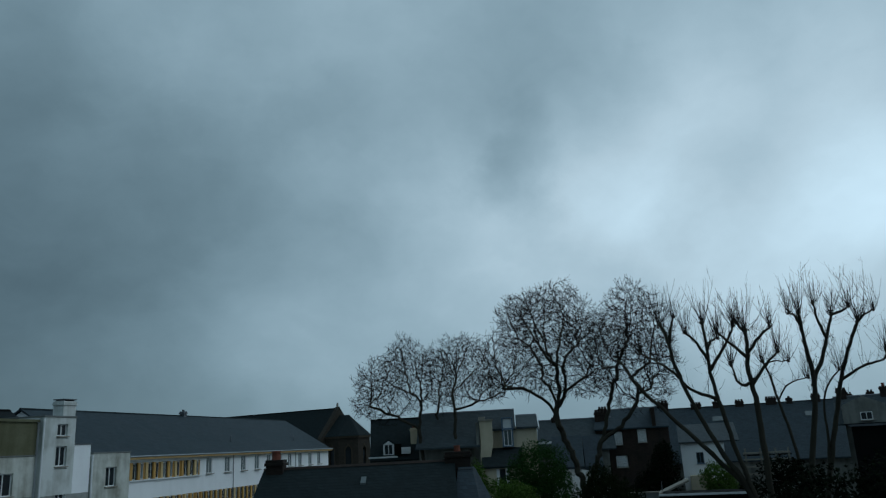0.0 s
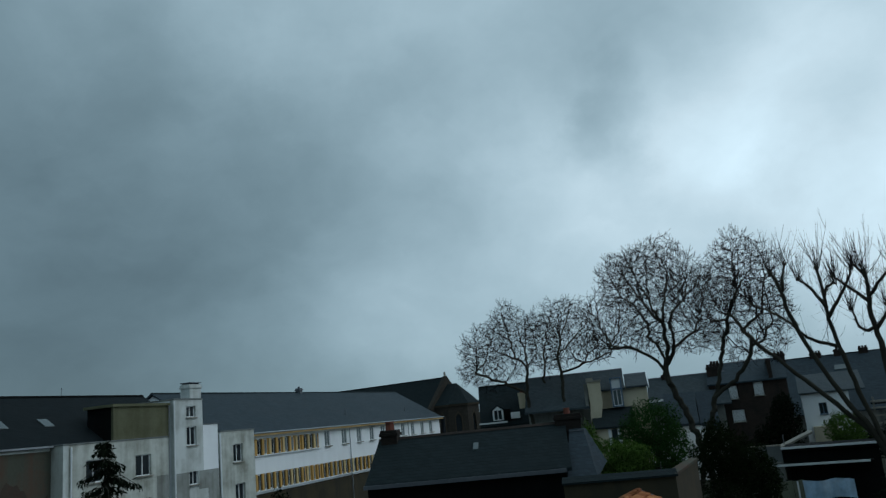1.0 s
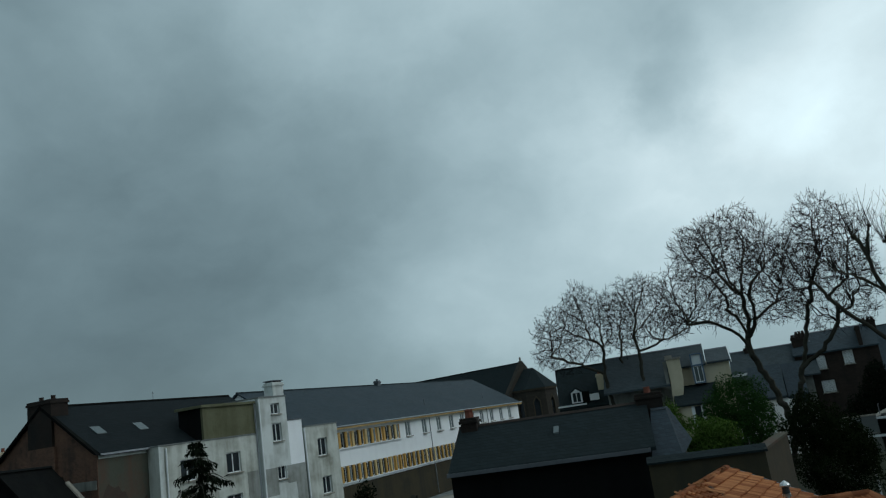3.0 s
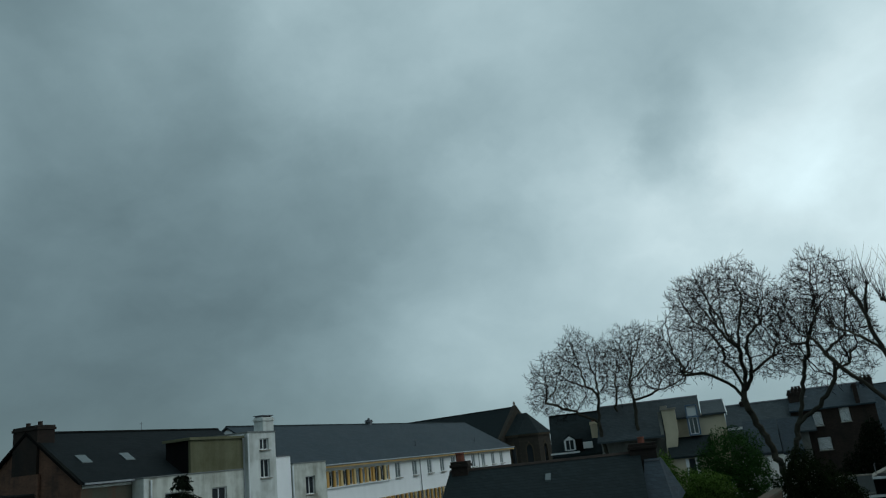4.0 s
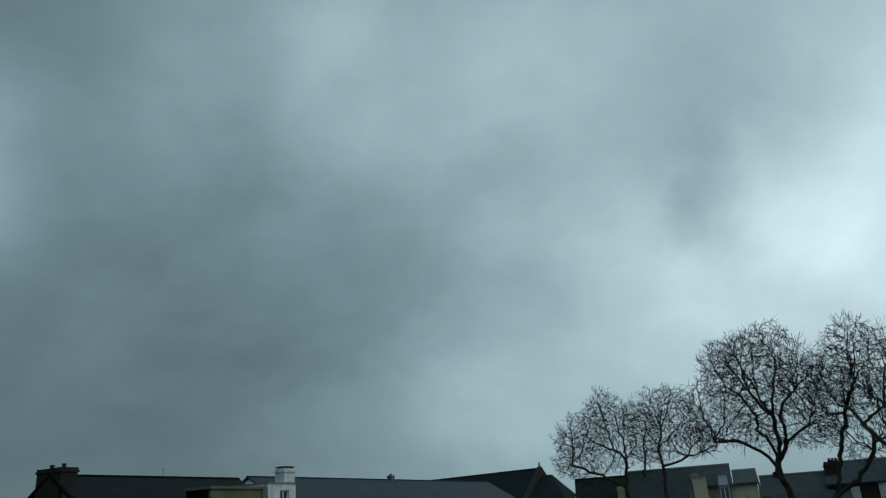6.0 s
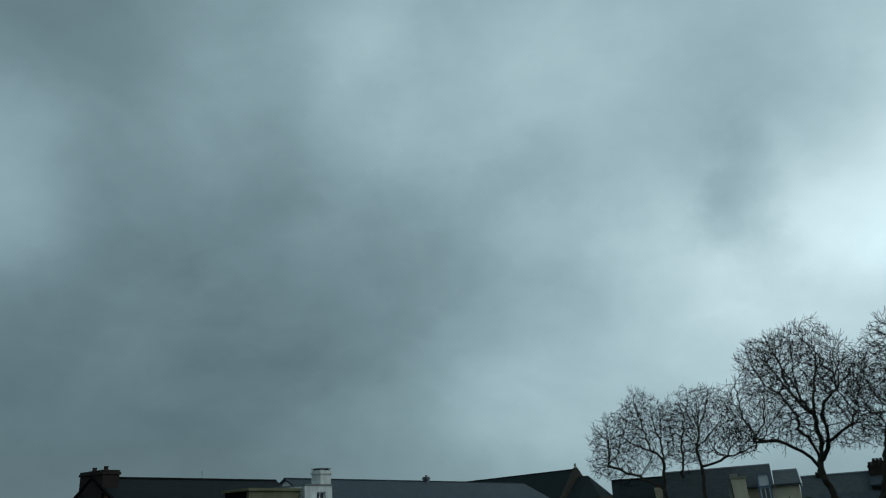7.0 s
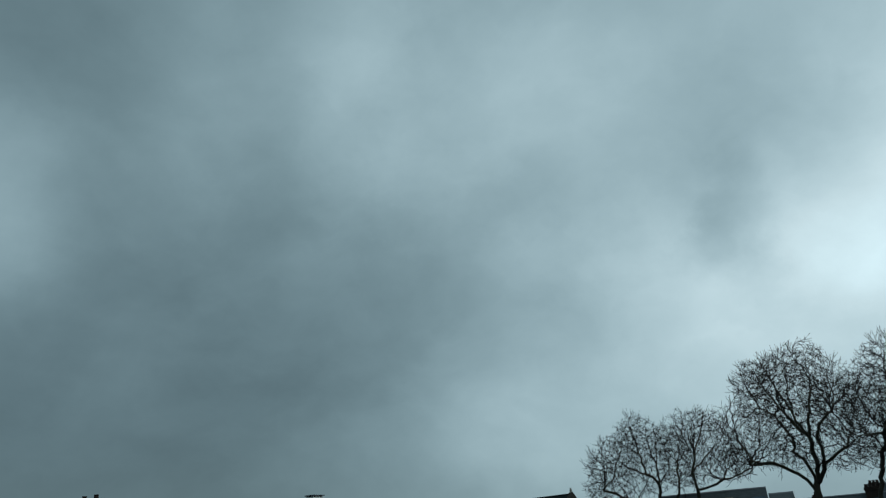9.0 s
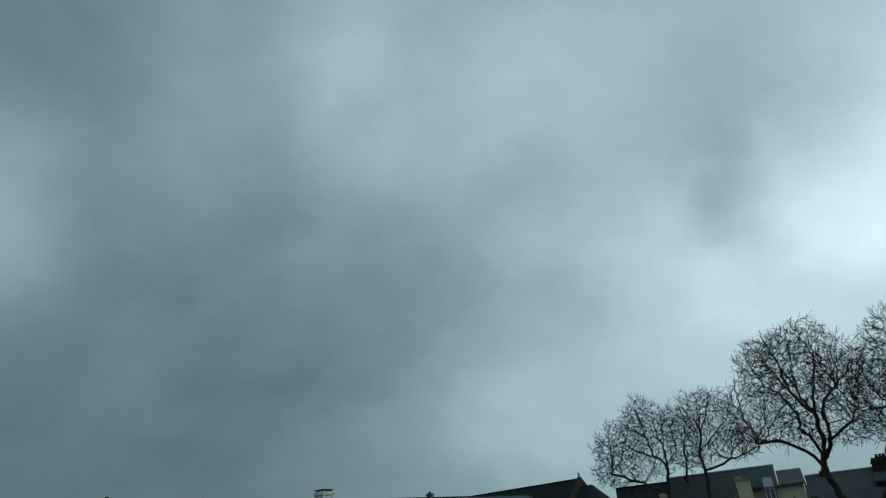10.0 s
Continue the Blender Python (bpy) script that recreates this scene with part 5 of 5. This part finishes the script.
pollard(front(20.5, 45), "many-stemmed pollarded tree leaning out over the gardens", [
    [(1.2, 0), (0.9, 3.4), (0.0, 6.1), (-0.5, 6.9), (-1.5, 9.0), (-2.5, 11.7), (-2.9, 13.8), (-3.2, 14.6)],
    [(0.7, 4.6), (0.2, 5.6), (-1.0, 7.0), (-2.9, 9.1), (-4.8, 11.2), (-5.4, 12.3), (-5.8, 12.8)],
    [(0.9, 3.4), (0.5, 5.4), (0.0, 7.4), (-0.5, 9.8), (-0.8, 11.7), (-0.8, 13.0), (-0.9, 14.5)],
    [(-0.8, 11.8), (-0.2, 12.6), (0.4, 13.5), (0.7, 14.1)],
    [(-0.8, 12.3), (-1.4, 13.5), (-1.9, 14.0)],
    [(-0.6, 10.2), (-2.0, 10.9), (-2.8, 11.9), (-4.0, 12.8), (-4.5, 13.1)],
    [(-2.8, 13.5), (-2.6, 14.4), (-2.4, 15.0)],
    [(-0.8, 13.0), (-0.6, 13.4), (-0.2, 13.6)]], 21, 0.19)
pollard(front(22, 42), "straight pollarded tree with raised arms and shoots", [
    [(0.3, 0), (0.2, 5.3), (0.2, 8.0), (0.1, 10.5), (0.0, 11.5), (0.1, 12.8), (0.1, 13.5)],
    [(0.05, 12.3), (0.7, 13.0), (1.3, 13.5)],
    [(0.0, 12.1), (-0.7, 12.9), (-1.3, 13.6)],
    [(0.1, 10.7), (0.9, 11.7), (1.5, 12.3)],
    [(0.1, 10.8), (-0.5, 10.8), (-0.8, 11.8)],
    [(0.1, 13.3), (-0.1, 13.7), (-0.3, 14.0)]], 22, 0.18)
pollard(front(24, 55), "slender pollarded tree with an arching limb", [
    [(0.8, 0), (0.2, 7.0), (-0.4, 10.3), (-0.7, 12.0), (-1.0, 12.9)],
    [(-0.4, 10.3), (0.4, 11.3), (1.6, 11.6)],
    [(-1.0, 12.7), (-0.2, 12.8), (0.6, 12.7)]], 23, 0.12)
pollard(front(25.5, 48), "stout pollarded tree with several raised stems", [
    [(-0.9, 0), (-0.6, 5.4), (0.1, 9.0), (0.4, 11.1), (0.3, 12.6), (0.2, 14.1), (0.2, 14.9)],
    [(0.35, 10.7), (0.5, 11.3), (1.0, 12.2), (1.5, 13.6), (1.9, 14.8)],
    [(1.8, 14.6), (2.3, 14.7), (2.8, 15.0)],
    [(1.4, 13.3), (1.1, 14.4), (1.0, 15.3)],
    [(0.2, 14.1), (0.0, 14.7), (-0.3, 14.9)]], 24, 0.18)
pollard(front(27.5, 50), "pollarded tree with a long level limb", [
    [(-2.4, 0), (-1.5, 5.2), (-0.5, 8.9), (0.0, 10.8), (0.6, 12.4), (1.3, 14.0), (1.5, 14.4)],
    [(0.05, 11.0), (1.3, 11.7), (2.4, 12.0), (2.6, 12.5)],
    [(-1.3, 6.0), (-1.1, 8.0), (-0.9, 10.3), (0.1, 11.6)],
    [(1.4, 14.2), (1.9, 14.7), (2.4, 14.9)]], 25, 0.165)


# ---- evergreens and shrubs ----
def leaf_cloud(name, blobs, count, size, mat, parent, seed, drop=0.0):
    """Many small folded leaves set through lumpy blobs, denser at the outside."""
    rs = np.random.RandomState(seed)
    verts, faces = [], []
    vol = np.array([b[3] * b[4] * b[5] for b in blobs])
    pick = rs.choice(len(blobs), count, p=vol / vol.sum())
    for k in pick:
        b = blobs[k]
        d = rs.normal(0, 1, 3)
        d /= np.linalg.norm(d)
        lump = 1 + 0.22 * math.sin(d[0] * 6 + k) * math.cos(d[2] * 5 + d[1] * 4 + k)
        c = np.array(b[:3]) + d * np.array(b[3:]) * lump * (0.45 + 0.55 * rs.rand() ** 0.5)
        a = rs.normal(0, 1, 3)
        a[2] -= drop
        a /= np.linalg.norm(a)
        s = np.cross(a, d + rs.normal(0, 0.5, 3))
        s /= np.linalg.norm(s) + 1e-9
        L, w = size * (0.6 + 0.8 * rs.rand()), size * 0.32
        n = np.cross(a, s) * w * 0.4
        i = len(verts)
        for p in (c - a * L / 2, c + s * w + n, c + a * L / 2, c - s * w + n):
            verts.append(tuple(p))
        faces += [(i, i + 1, i + 2), (i, i + 2, i + 3)]
    me = bpy.data.meshes.new(name)
    me.from_pydata(verts, [], faces)
    return link_mesh(name, me, mat, parent)


def shrub(m, label, blobs, count, size, mat, seed, name="shrub"):
    s = thing(name, m, label, "shrub" if name == "shrub" else "tree")
    bm = bmesh.new()
    x, y, z = blobs[0][:3]
    tube(bm, [(x, y, 0), (x + 0.1, y, z * 0.5), (x, y, z)], [0.14, 0.1, 0.05], 7)
    for b in blobs[1:]:
        tube(bm, [(x, y, z * 0.4), ((x + b[0]) / 2, (y + b[1]) / 2, (z * 0.6 + b[2]) / 2), b[:3]], [0.08, 0.06, 0.03], 6)
    part("trunk", bm, BARK, s)
    leaf_cloud("crown", blobs, count, size, mat, s, seed)
    return s


shrub(front(6.6, 50), "dense rounded evergreen bush with fresh green leaves", [(0.2, 0, 6.8, 1.9, 1.6, 1.7), (-1.0, 0.2, 6.0, 1.2, 1.2, 1.2), (1.2, 0, 5.6, 1.3, 1.2, 1.4), (0.0, 0, 4.8, 2.0, 1.5, 1.4)], 21000, 0.12, LEAF_DARK, 41)
shrub(front(3.6, 46), "yellow-green leafy bush beside a slate roof", [(0.0, 0, 5.5, 1.3, 1.2, 1.0), (-1.1, 0, 6.6, 0.7, 0.8, 1.0), (1.2, 0.1, 5.4, 1.3, 1.2, 0.9), (0.2, 0, 4.2, 2.2, 1.4, 1.2)], 16000, 0.125, LEAF_BRIGHT, 42)
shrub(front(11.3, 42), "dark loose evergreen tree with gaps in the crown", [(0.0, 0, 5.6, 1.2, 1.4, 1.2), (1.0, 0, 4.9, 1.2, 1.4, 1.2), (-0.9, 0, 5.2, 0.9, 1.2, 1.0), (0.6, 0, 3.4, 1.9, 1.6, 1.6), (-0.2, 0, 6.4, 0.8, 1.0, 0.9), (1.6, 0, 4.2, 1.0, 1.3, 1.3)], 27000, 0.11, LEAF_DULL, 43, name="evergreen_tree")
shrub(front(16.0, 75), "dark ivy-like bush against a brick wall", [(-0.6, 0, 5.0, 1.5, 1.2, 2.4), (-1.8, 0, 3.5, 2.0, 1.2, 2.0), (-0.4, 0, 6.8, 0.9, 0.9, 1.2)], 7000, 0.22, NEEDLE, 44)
shrub(front(19.0, 68), "small round yellow-green bush", [(0, 0, 4.8, 1.4, 1.2, 1.4), (0.6, 0, 3.6, 1.6, 1.2, 1.3)], 6000, 0.17, LEAF_BRIGHT, 45)
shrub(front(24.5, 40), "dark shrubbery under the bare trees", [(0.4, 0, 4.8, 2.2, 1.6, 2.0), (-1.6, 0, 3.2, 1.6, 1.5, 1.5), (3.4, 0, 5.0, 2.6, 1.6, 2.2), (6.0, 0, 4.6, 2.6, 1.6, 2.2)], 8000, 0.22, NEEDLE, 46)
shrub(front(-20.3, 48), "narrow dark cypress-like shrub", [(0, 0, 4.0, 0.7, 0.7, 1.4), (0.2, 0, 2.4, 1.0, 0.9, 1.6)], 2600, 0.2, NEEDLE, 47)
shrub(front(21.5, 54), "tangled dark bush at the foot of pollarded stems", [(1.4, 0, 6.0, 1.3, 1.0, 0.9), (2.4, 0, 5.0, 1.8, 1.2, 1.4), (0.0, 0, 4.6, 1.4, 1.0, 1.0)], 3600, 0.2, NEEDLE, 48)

# drooping spruce in front of the flats
spruce = thing("spruce_tree", front(-31.5, 40), "dark spruce with drooping ragged branches", "tree")
bm = bmesh.new()
tube(bm, [(0, 0, 0), (0.03, 0, 4.5), (0, 0, 9.0)], [0.2, 0.12, 0.02], 8)
part("trunk", bm, BARK, spruce)
rs = np.random.RandomState(51)
verts, faces = [], []
z = 8.95
bmb = bmesh.new()
while z > 1.0:
    reach = 0.25 + (9.1 - z) * 0.60
    for k in range(5):
        a = rs.rand() * 6.28
        ln = reach * (0.4 + 0.85 * rs.rand())
        d = np.array((math.cos(a), math.sin(a), 0))
        tip = np.array((0, 0, z)) + d * ln + np.array((0, 0, -(0.3 + 0.35 * rs.rand()) * ln + 0.1))
        tube(bmb, [(0, 0, z), tuple(np.array((0, 0, z)) + d * ln * 0.5 + np.array((0, 0, -0.05))), tuple(tip)], [0.03, 0.02, 0.008], 4)
        for s in range(int(70 * ln) + 14):
            f = 0.12 + 0.9 * rs.rand()
            p = np.array((0, 0, z)) * (1 - f) + tip * f + rs.normal(0, 0.06, 3)
            e = d * 0.3 + rs.normal(0, 0.38, 3) + np.array((0, 0, -0.8))
            e /= np.linalg.norm(e)
            w = np.cross(e, rs.normal(0, 1, 3))
            w /= np.linalg.norm(w)
            L = 0.14 + 0.26 * rs.rand()
            i = len(verts)
            verts += [tuple(p), tuple(p + e * L * 0.5 + w * 0.04), tuple(p + e * L), tuple(p + e * L * 0.5 - w * 0.04)]
            faces.append((i, i + 1, i + 2, i + 3))
    z -= 0.28 + 0.2 * rs.rand()
tagged(part("branches", bmb, BARK, spruce), kind="stuff")
me = bpy.data.meshes.new("crown")
me.from_pydata(verts, [], faces)
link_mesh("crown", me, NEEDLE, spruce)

# ---- terracotta roofs below the window, tile by tile ----
TW, TL = 0.128, 0.31


def tile_shape():
    """One roll tile: pan, raised roll and a thick front edge. x across, y down the slope."""
    prof = [(-0.080, 0.012), (-0.055, 0.0), (-0.02, 0.003), (0.008, 0.030), (0.035, 0.052), (0.062, 0.036), (0.080, 0.012)]
    prof = [(x * TW / 0.15, z * 0.9) for x, z in prof]
    v = [(x, -0.02, z) for x, z in prof] + [(x, TL + 0.03, z + 0.056) for x, z in prof] + [(x, TL + 0.02, z - 0.002) for x, z in prof]
    n = len(prof)
    f = [(i, i + 1, n + i + 1, n + i) for i in range(n - 1)] + [(n + i, n + i + 1, 2 * n + i + 1, 2 * n + i) for i in range(n - 1)]
    return v, f


TILE_V, TILE_F = tile_shape()
tile_mesh = bpy.data.meshes.new("roof_tile")
tile_mesh.from_pydata(TILE_V, [], TILE_F)
tile_mesh.materials.append(TERRACOTTA)


def tile_slope(parent, m, nx, ny, inside, singly, seed):
    """Lay tiles on a slope whose frame m has x along the ridge and y down the slope; those that pass singly() are pieces of their own."""
    rs = random.Random(seed)
    verts, faces = [], []
    for j in range(ny):
        for i in range(nx):
            x, y = (i + 0.5) * TW, j * TL
            if not inside(x, y):
                continue
            q = m @ pose(x + rs.uniform(-0.004, 0.004), y + rs.uniform(-0.012, 0.012), 0.004 + rs.uniform(0, 0.01), rs.uniform(-0.8, 0.8), 0, rs.uniform(-1.0, 1.0))
            if singly(x, y):
                o = new("roof_tile", tile_mesh)
                o.parent = parent
                o.matrix_basis = q
            else:
                b = len(verts)
                verts += [tuple(q @ Vector(p)) for p in TILE_V]
                faces += [tuple(b + k for k in f) for f in TILE_F]
    if verts:
        me = bpy.data.meshes.new("tile_field")
        me.from_pydata(verts, [], faces)
        tagged(link_mesh("tile_field", me, TERRACOTTA, parent), kind="stuff")


def ridge_tile_mesh():
    bm = bmesh.new()
    for s in (0, 1):
        for k in range(7):
            t = math.pi * k / 6
            bm.verts.new((s * 0.4, (0.105 + 0.012 * s) * math.cos(t), (0.085 + 0.012 * s) * math.sin(t)))
    bm.verts.ensure_lookup_table()
    for k in range(6):
        bm.faces.new((bm.verts[k], bm.verts[k + 7], bm.verts[k + 8], bm.verts[k + 1]))
    bmesh.ops.solidify(bm, geom=bm.faces[:], thickness=0.015)
    me = bpy.data.meshes.new("ridge_tile")
    bm.to_mesh(me)
    bm.free()
    me.materials.append(TERRACOTTA)
    return me


RIDGE_MESH = ridge_tile_mesh()


def ridge_tiles(parent, a, b):
    a, b = Vector(a), Vector(b)
    n = max(1, round((b - a).length / 0.37))
    rot = (b - a).to_track_quat("X", "Z").to_matrix().to_4x4()
    for i in range(n):
        o = new("ridge_tile", RIDGE_MESH)
        o.parent = parent
        o.matrix_basis = Matrix.Translation(a.lerp(b, i / n)) @ rot


def deck(parent, corners, drop=0.14):
    """A roof deck through the corners, with thickness."""
    bm = bmesh.new()
    hi = [bm.verts.new(p) for p in corners]
    lo = [bm.verts.new((p[0], p[1], p[2] - drop)) for p in corners]
    bm.faces.new(hi)
    bm.faces.new(lo[::-1])
    for i in range(len(hi)):
        j = (i + 1) % len(hi)
        bm.faces.new((hi[i], lo[i], lo[j], hi[j]))
    bmesh.ops.recalc_face_normals(bm, faces=bm.faces[:])
    return part("roof_deck", bm, WOOD_GREY, parent)


def tilt(s):
    return pose(0, 0, 0, -math.degrees(math.atan(s)))


def strip(parent, m, x, y0, y1, wide=0.035):
    """A thin dark brown strip laid down a slope."""
    o = part("lead_strip", boxes((x - wide, x + wide, y0, y1, 0.02, 0.055)), BRICK_BROWN, parent)
    o.matrix_basis = m
    return o


TOP = 6.0
tiled = thing("tiled_house", pose(1.24, 20.36, 0), "house with orange-brown terracotta tiled roof planes", "house")
# far plane: its ridge runs from the far apex to the near corner of the ridge
FAR, SF = pose(0.86, 2.54, 0, 0, 0, -108.6), 0.44
far_m = FAR @ pose(0, 0, TOP) @ tilt(SF)
kf = math.cos(math.atan(SF))
deck(tiled, [FAR @ Vector(p) for p in ((0, 0, TOP - 0.02), (0, 3.4, TOP - 0.02 - 3.4 * SF), (2.68 + 1.23 * 3.4, 3.4, TOP - 0.02 - 3.4 * SF), (2.68, 0, TOP - 0.02))])
deck(tiled, [FAR @ Vector(p) for p in ((0, 0, TOP - 0.02), (2.68, 0, TOP - 0.02), (2.68, -3.4, TOP - 0.02 - 3.4 * SF), (0, -3.4, TOP - 0.02 - 3.4 * SF))])
ridge_tiles(tiled, FAR @ Vector((0, 0, TOP + 0.02)), FAR @ Vector((2.68, 0, TOP + 0.02)))
verge = part("verge_board", prism([(0.0, TOP + 0.06), (3.4, TOP + 0.06 - 3.4 * SF), (3.4, TOP - 0.2 - 3.4 * SF), (0.0, TOP - 0.2)], -0.09, -0.02), LEAD, tiled)
verge.matrix_basis = FAR
# near plane, turned towards the window, with a falling edge on its left
NEAR, SN, EDGE = pose(0, 0, 0, 0, 0, -159.6), 0.275, 0.63
near_m = NEAR @ pose(0, 0, TOP) @ tilt(SN)
kn = math.cos(math.atan(SN))
deck(tiled, [NEAR @ Vector(p) for p in ((0, 0, TOP - 0.02), (10, 10 * EDGE, TOP - 0.02 - 10 * EDGE * SN), (10, 9, TOP - 0.02 - 9 * SN), (0, 9, TOP - 0.02 - 9 * SN))])
deck(tiled, [NEAR @ Vector(p) for p in ((0, 0, TOP - 0.02), (-2, -1.5, TOP - 1.6), (8, 10 * EDGE - 1.5, TOP - 1.6 - 10 * EDGE * SN), (10, 10 * EDGE, TOP - 0.02 - 10 * EDGE * SN))])
ridge_tiles(tiled, NEAR @ Vector((0, 0, TOP + 0.02)), NEAR @ Vector((10, 10 * EDGE, TOP + 0.02 - 10 * EDGE * SN)))
strip(tiled, near_m, 0.0, 0.1, 9.0, 0.022)
strip(tiled, near_m, 1.65, 1.1, 9.0, 0.025)
house_walls = part("wall", boxes((0.3, 9.6, 0.4, 8.2, 0, 3.2)), RENDER_CREAM, tiled)
house_walls.matrix_basis = NEAR
far_walls = part("wall", boxes((0.25, 2.6, -2.8, 2.8, 0, 4.0)), RENDER_CREAM, tiled)
far_walls.matrix_basis = FAR
tile_slope(tiled, far_m, 52, 14, lambda x, y: x < 2.68 + 1.23 * y * kf + 0.28, lambda x, y: y < 1.5 and x < 3.2, 61)
tile_slope(tiled, near_m, 78, 29, lambda x, y: (y + 0.24) * kn > EDGE * x, lambda x, y: x < 2.2 and y < 3.0, 62)

# the lower wing: ridge across the view, near slope, hipped end
wing = thing("tiled_wing", pose(1.9, 18.57, 0, 0, 0, 10.5), "lower wing with orange-brown terracotta tiled roof", "house")
W2, Z2, S2, HIP = 2.7, 5.52, 0.50, 0.55
part("wall", boxes((1.6, 4.2, -3.2, 2.6, 0, 3.5)), RENDER_CREAM, wing)
deck(wing, [(-0.05, 0, Z2 - 0.02), (W2, 0, Z2 - 0.02), (W2 + 4 * HIP, -4, Z2 - 0.02 - 4 * S2), (0.65, -4, Z2 - 0.02 - 4 * S2)])
deck(wing, [(-0.8, 0, Z2 - 0.02), (-0.8, 3, Z2 - 1.5), (W2 + 3 * HIP, 3, Z2 - 1.5), (W2, 0, Z2 - 0.02)])
deck(wing, [(W2, 0, Z2 - 0.02), (W2 + 3 * HIP, 3, Z2 - 1.5), (W2 + 3 * HIP, -3, Z2 - 1.5)])
ridge_tiles(wing, (0, 0, Z2 + 0.02), (W2, 0, Z2 + 0.02))
ridge_tiles(wing, (W2, 0, Z2 + 0.02), (W2 + 4 * HIP, -4, Z2 + 0.02 - 4 * S2))
ridge_tiles(wing, (W2, 0, Z2 + 0.02), (W2 + 3 * HIP, 3, Z2 + 0.02 - 3 * S2))
bm = bmesh.new()
lathe(bm, 1.38, 1.2, [(0.06, 4.5), (0.06, 5.52), (0.10, 5.53), (0.10, 5.59), (0.065, 5.60)], 14)
flue = part("flue_pipe", bm, STEEL, wing, "bright steel flue with a cowl")
# solid black band paints the shade in the gap below the cap
bm = bmesh.new()
lathe(bm, 1.38, 1.2, [(0.085, 5.604), (0.085, 5.75)], 14)
part("cowl_mesh", bm, PANEL_BLACK, flue, "black band drawn for the shaded gap under the cowl")
bm = bmesh.new()
lathe(bm, 1.38, 1.2, [(0.12, 5.754), (0.12, 5.79), (0.10, 5.83), (0.02, 5.89)], 14)
part("cowl_cap", bm, STEEL, flue)
k2 = math.cos(math.atan(S2))
wide = W2 + 4 * HIP
slope2 = pose(wide, 0, Z2, 0, 0, 180) @ tilt(S2)
tile_slope(wing, slope2, 43, 14, lambda x, y: wide - x > 0.175 * y * k2 - 0.02 and wide - x < W2 + HIP * (y + 0.15) * k2, lambda x, y: y < 2.0, 63)
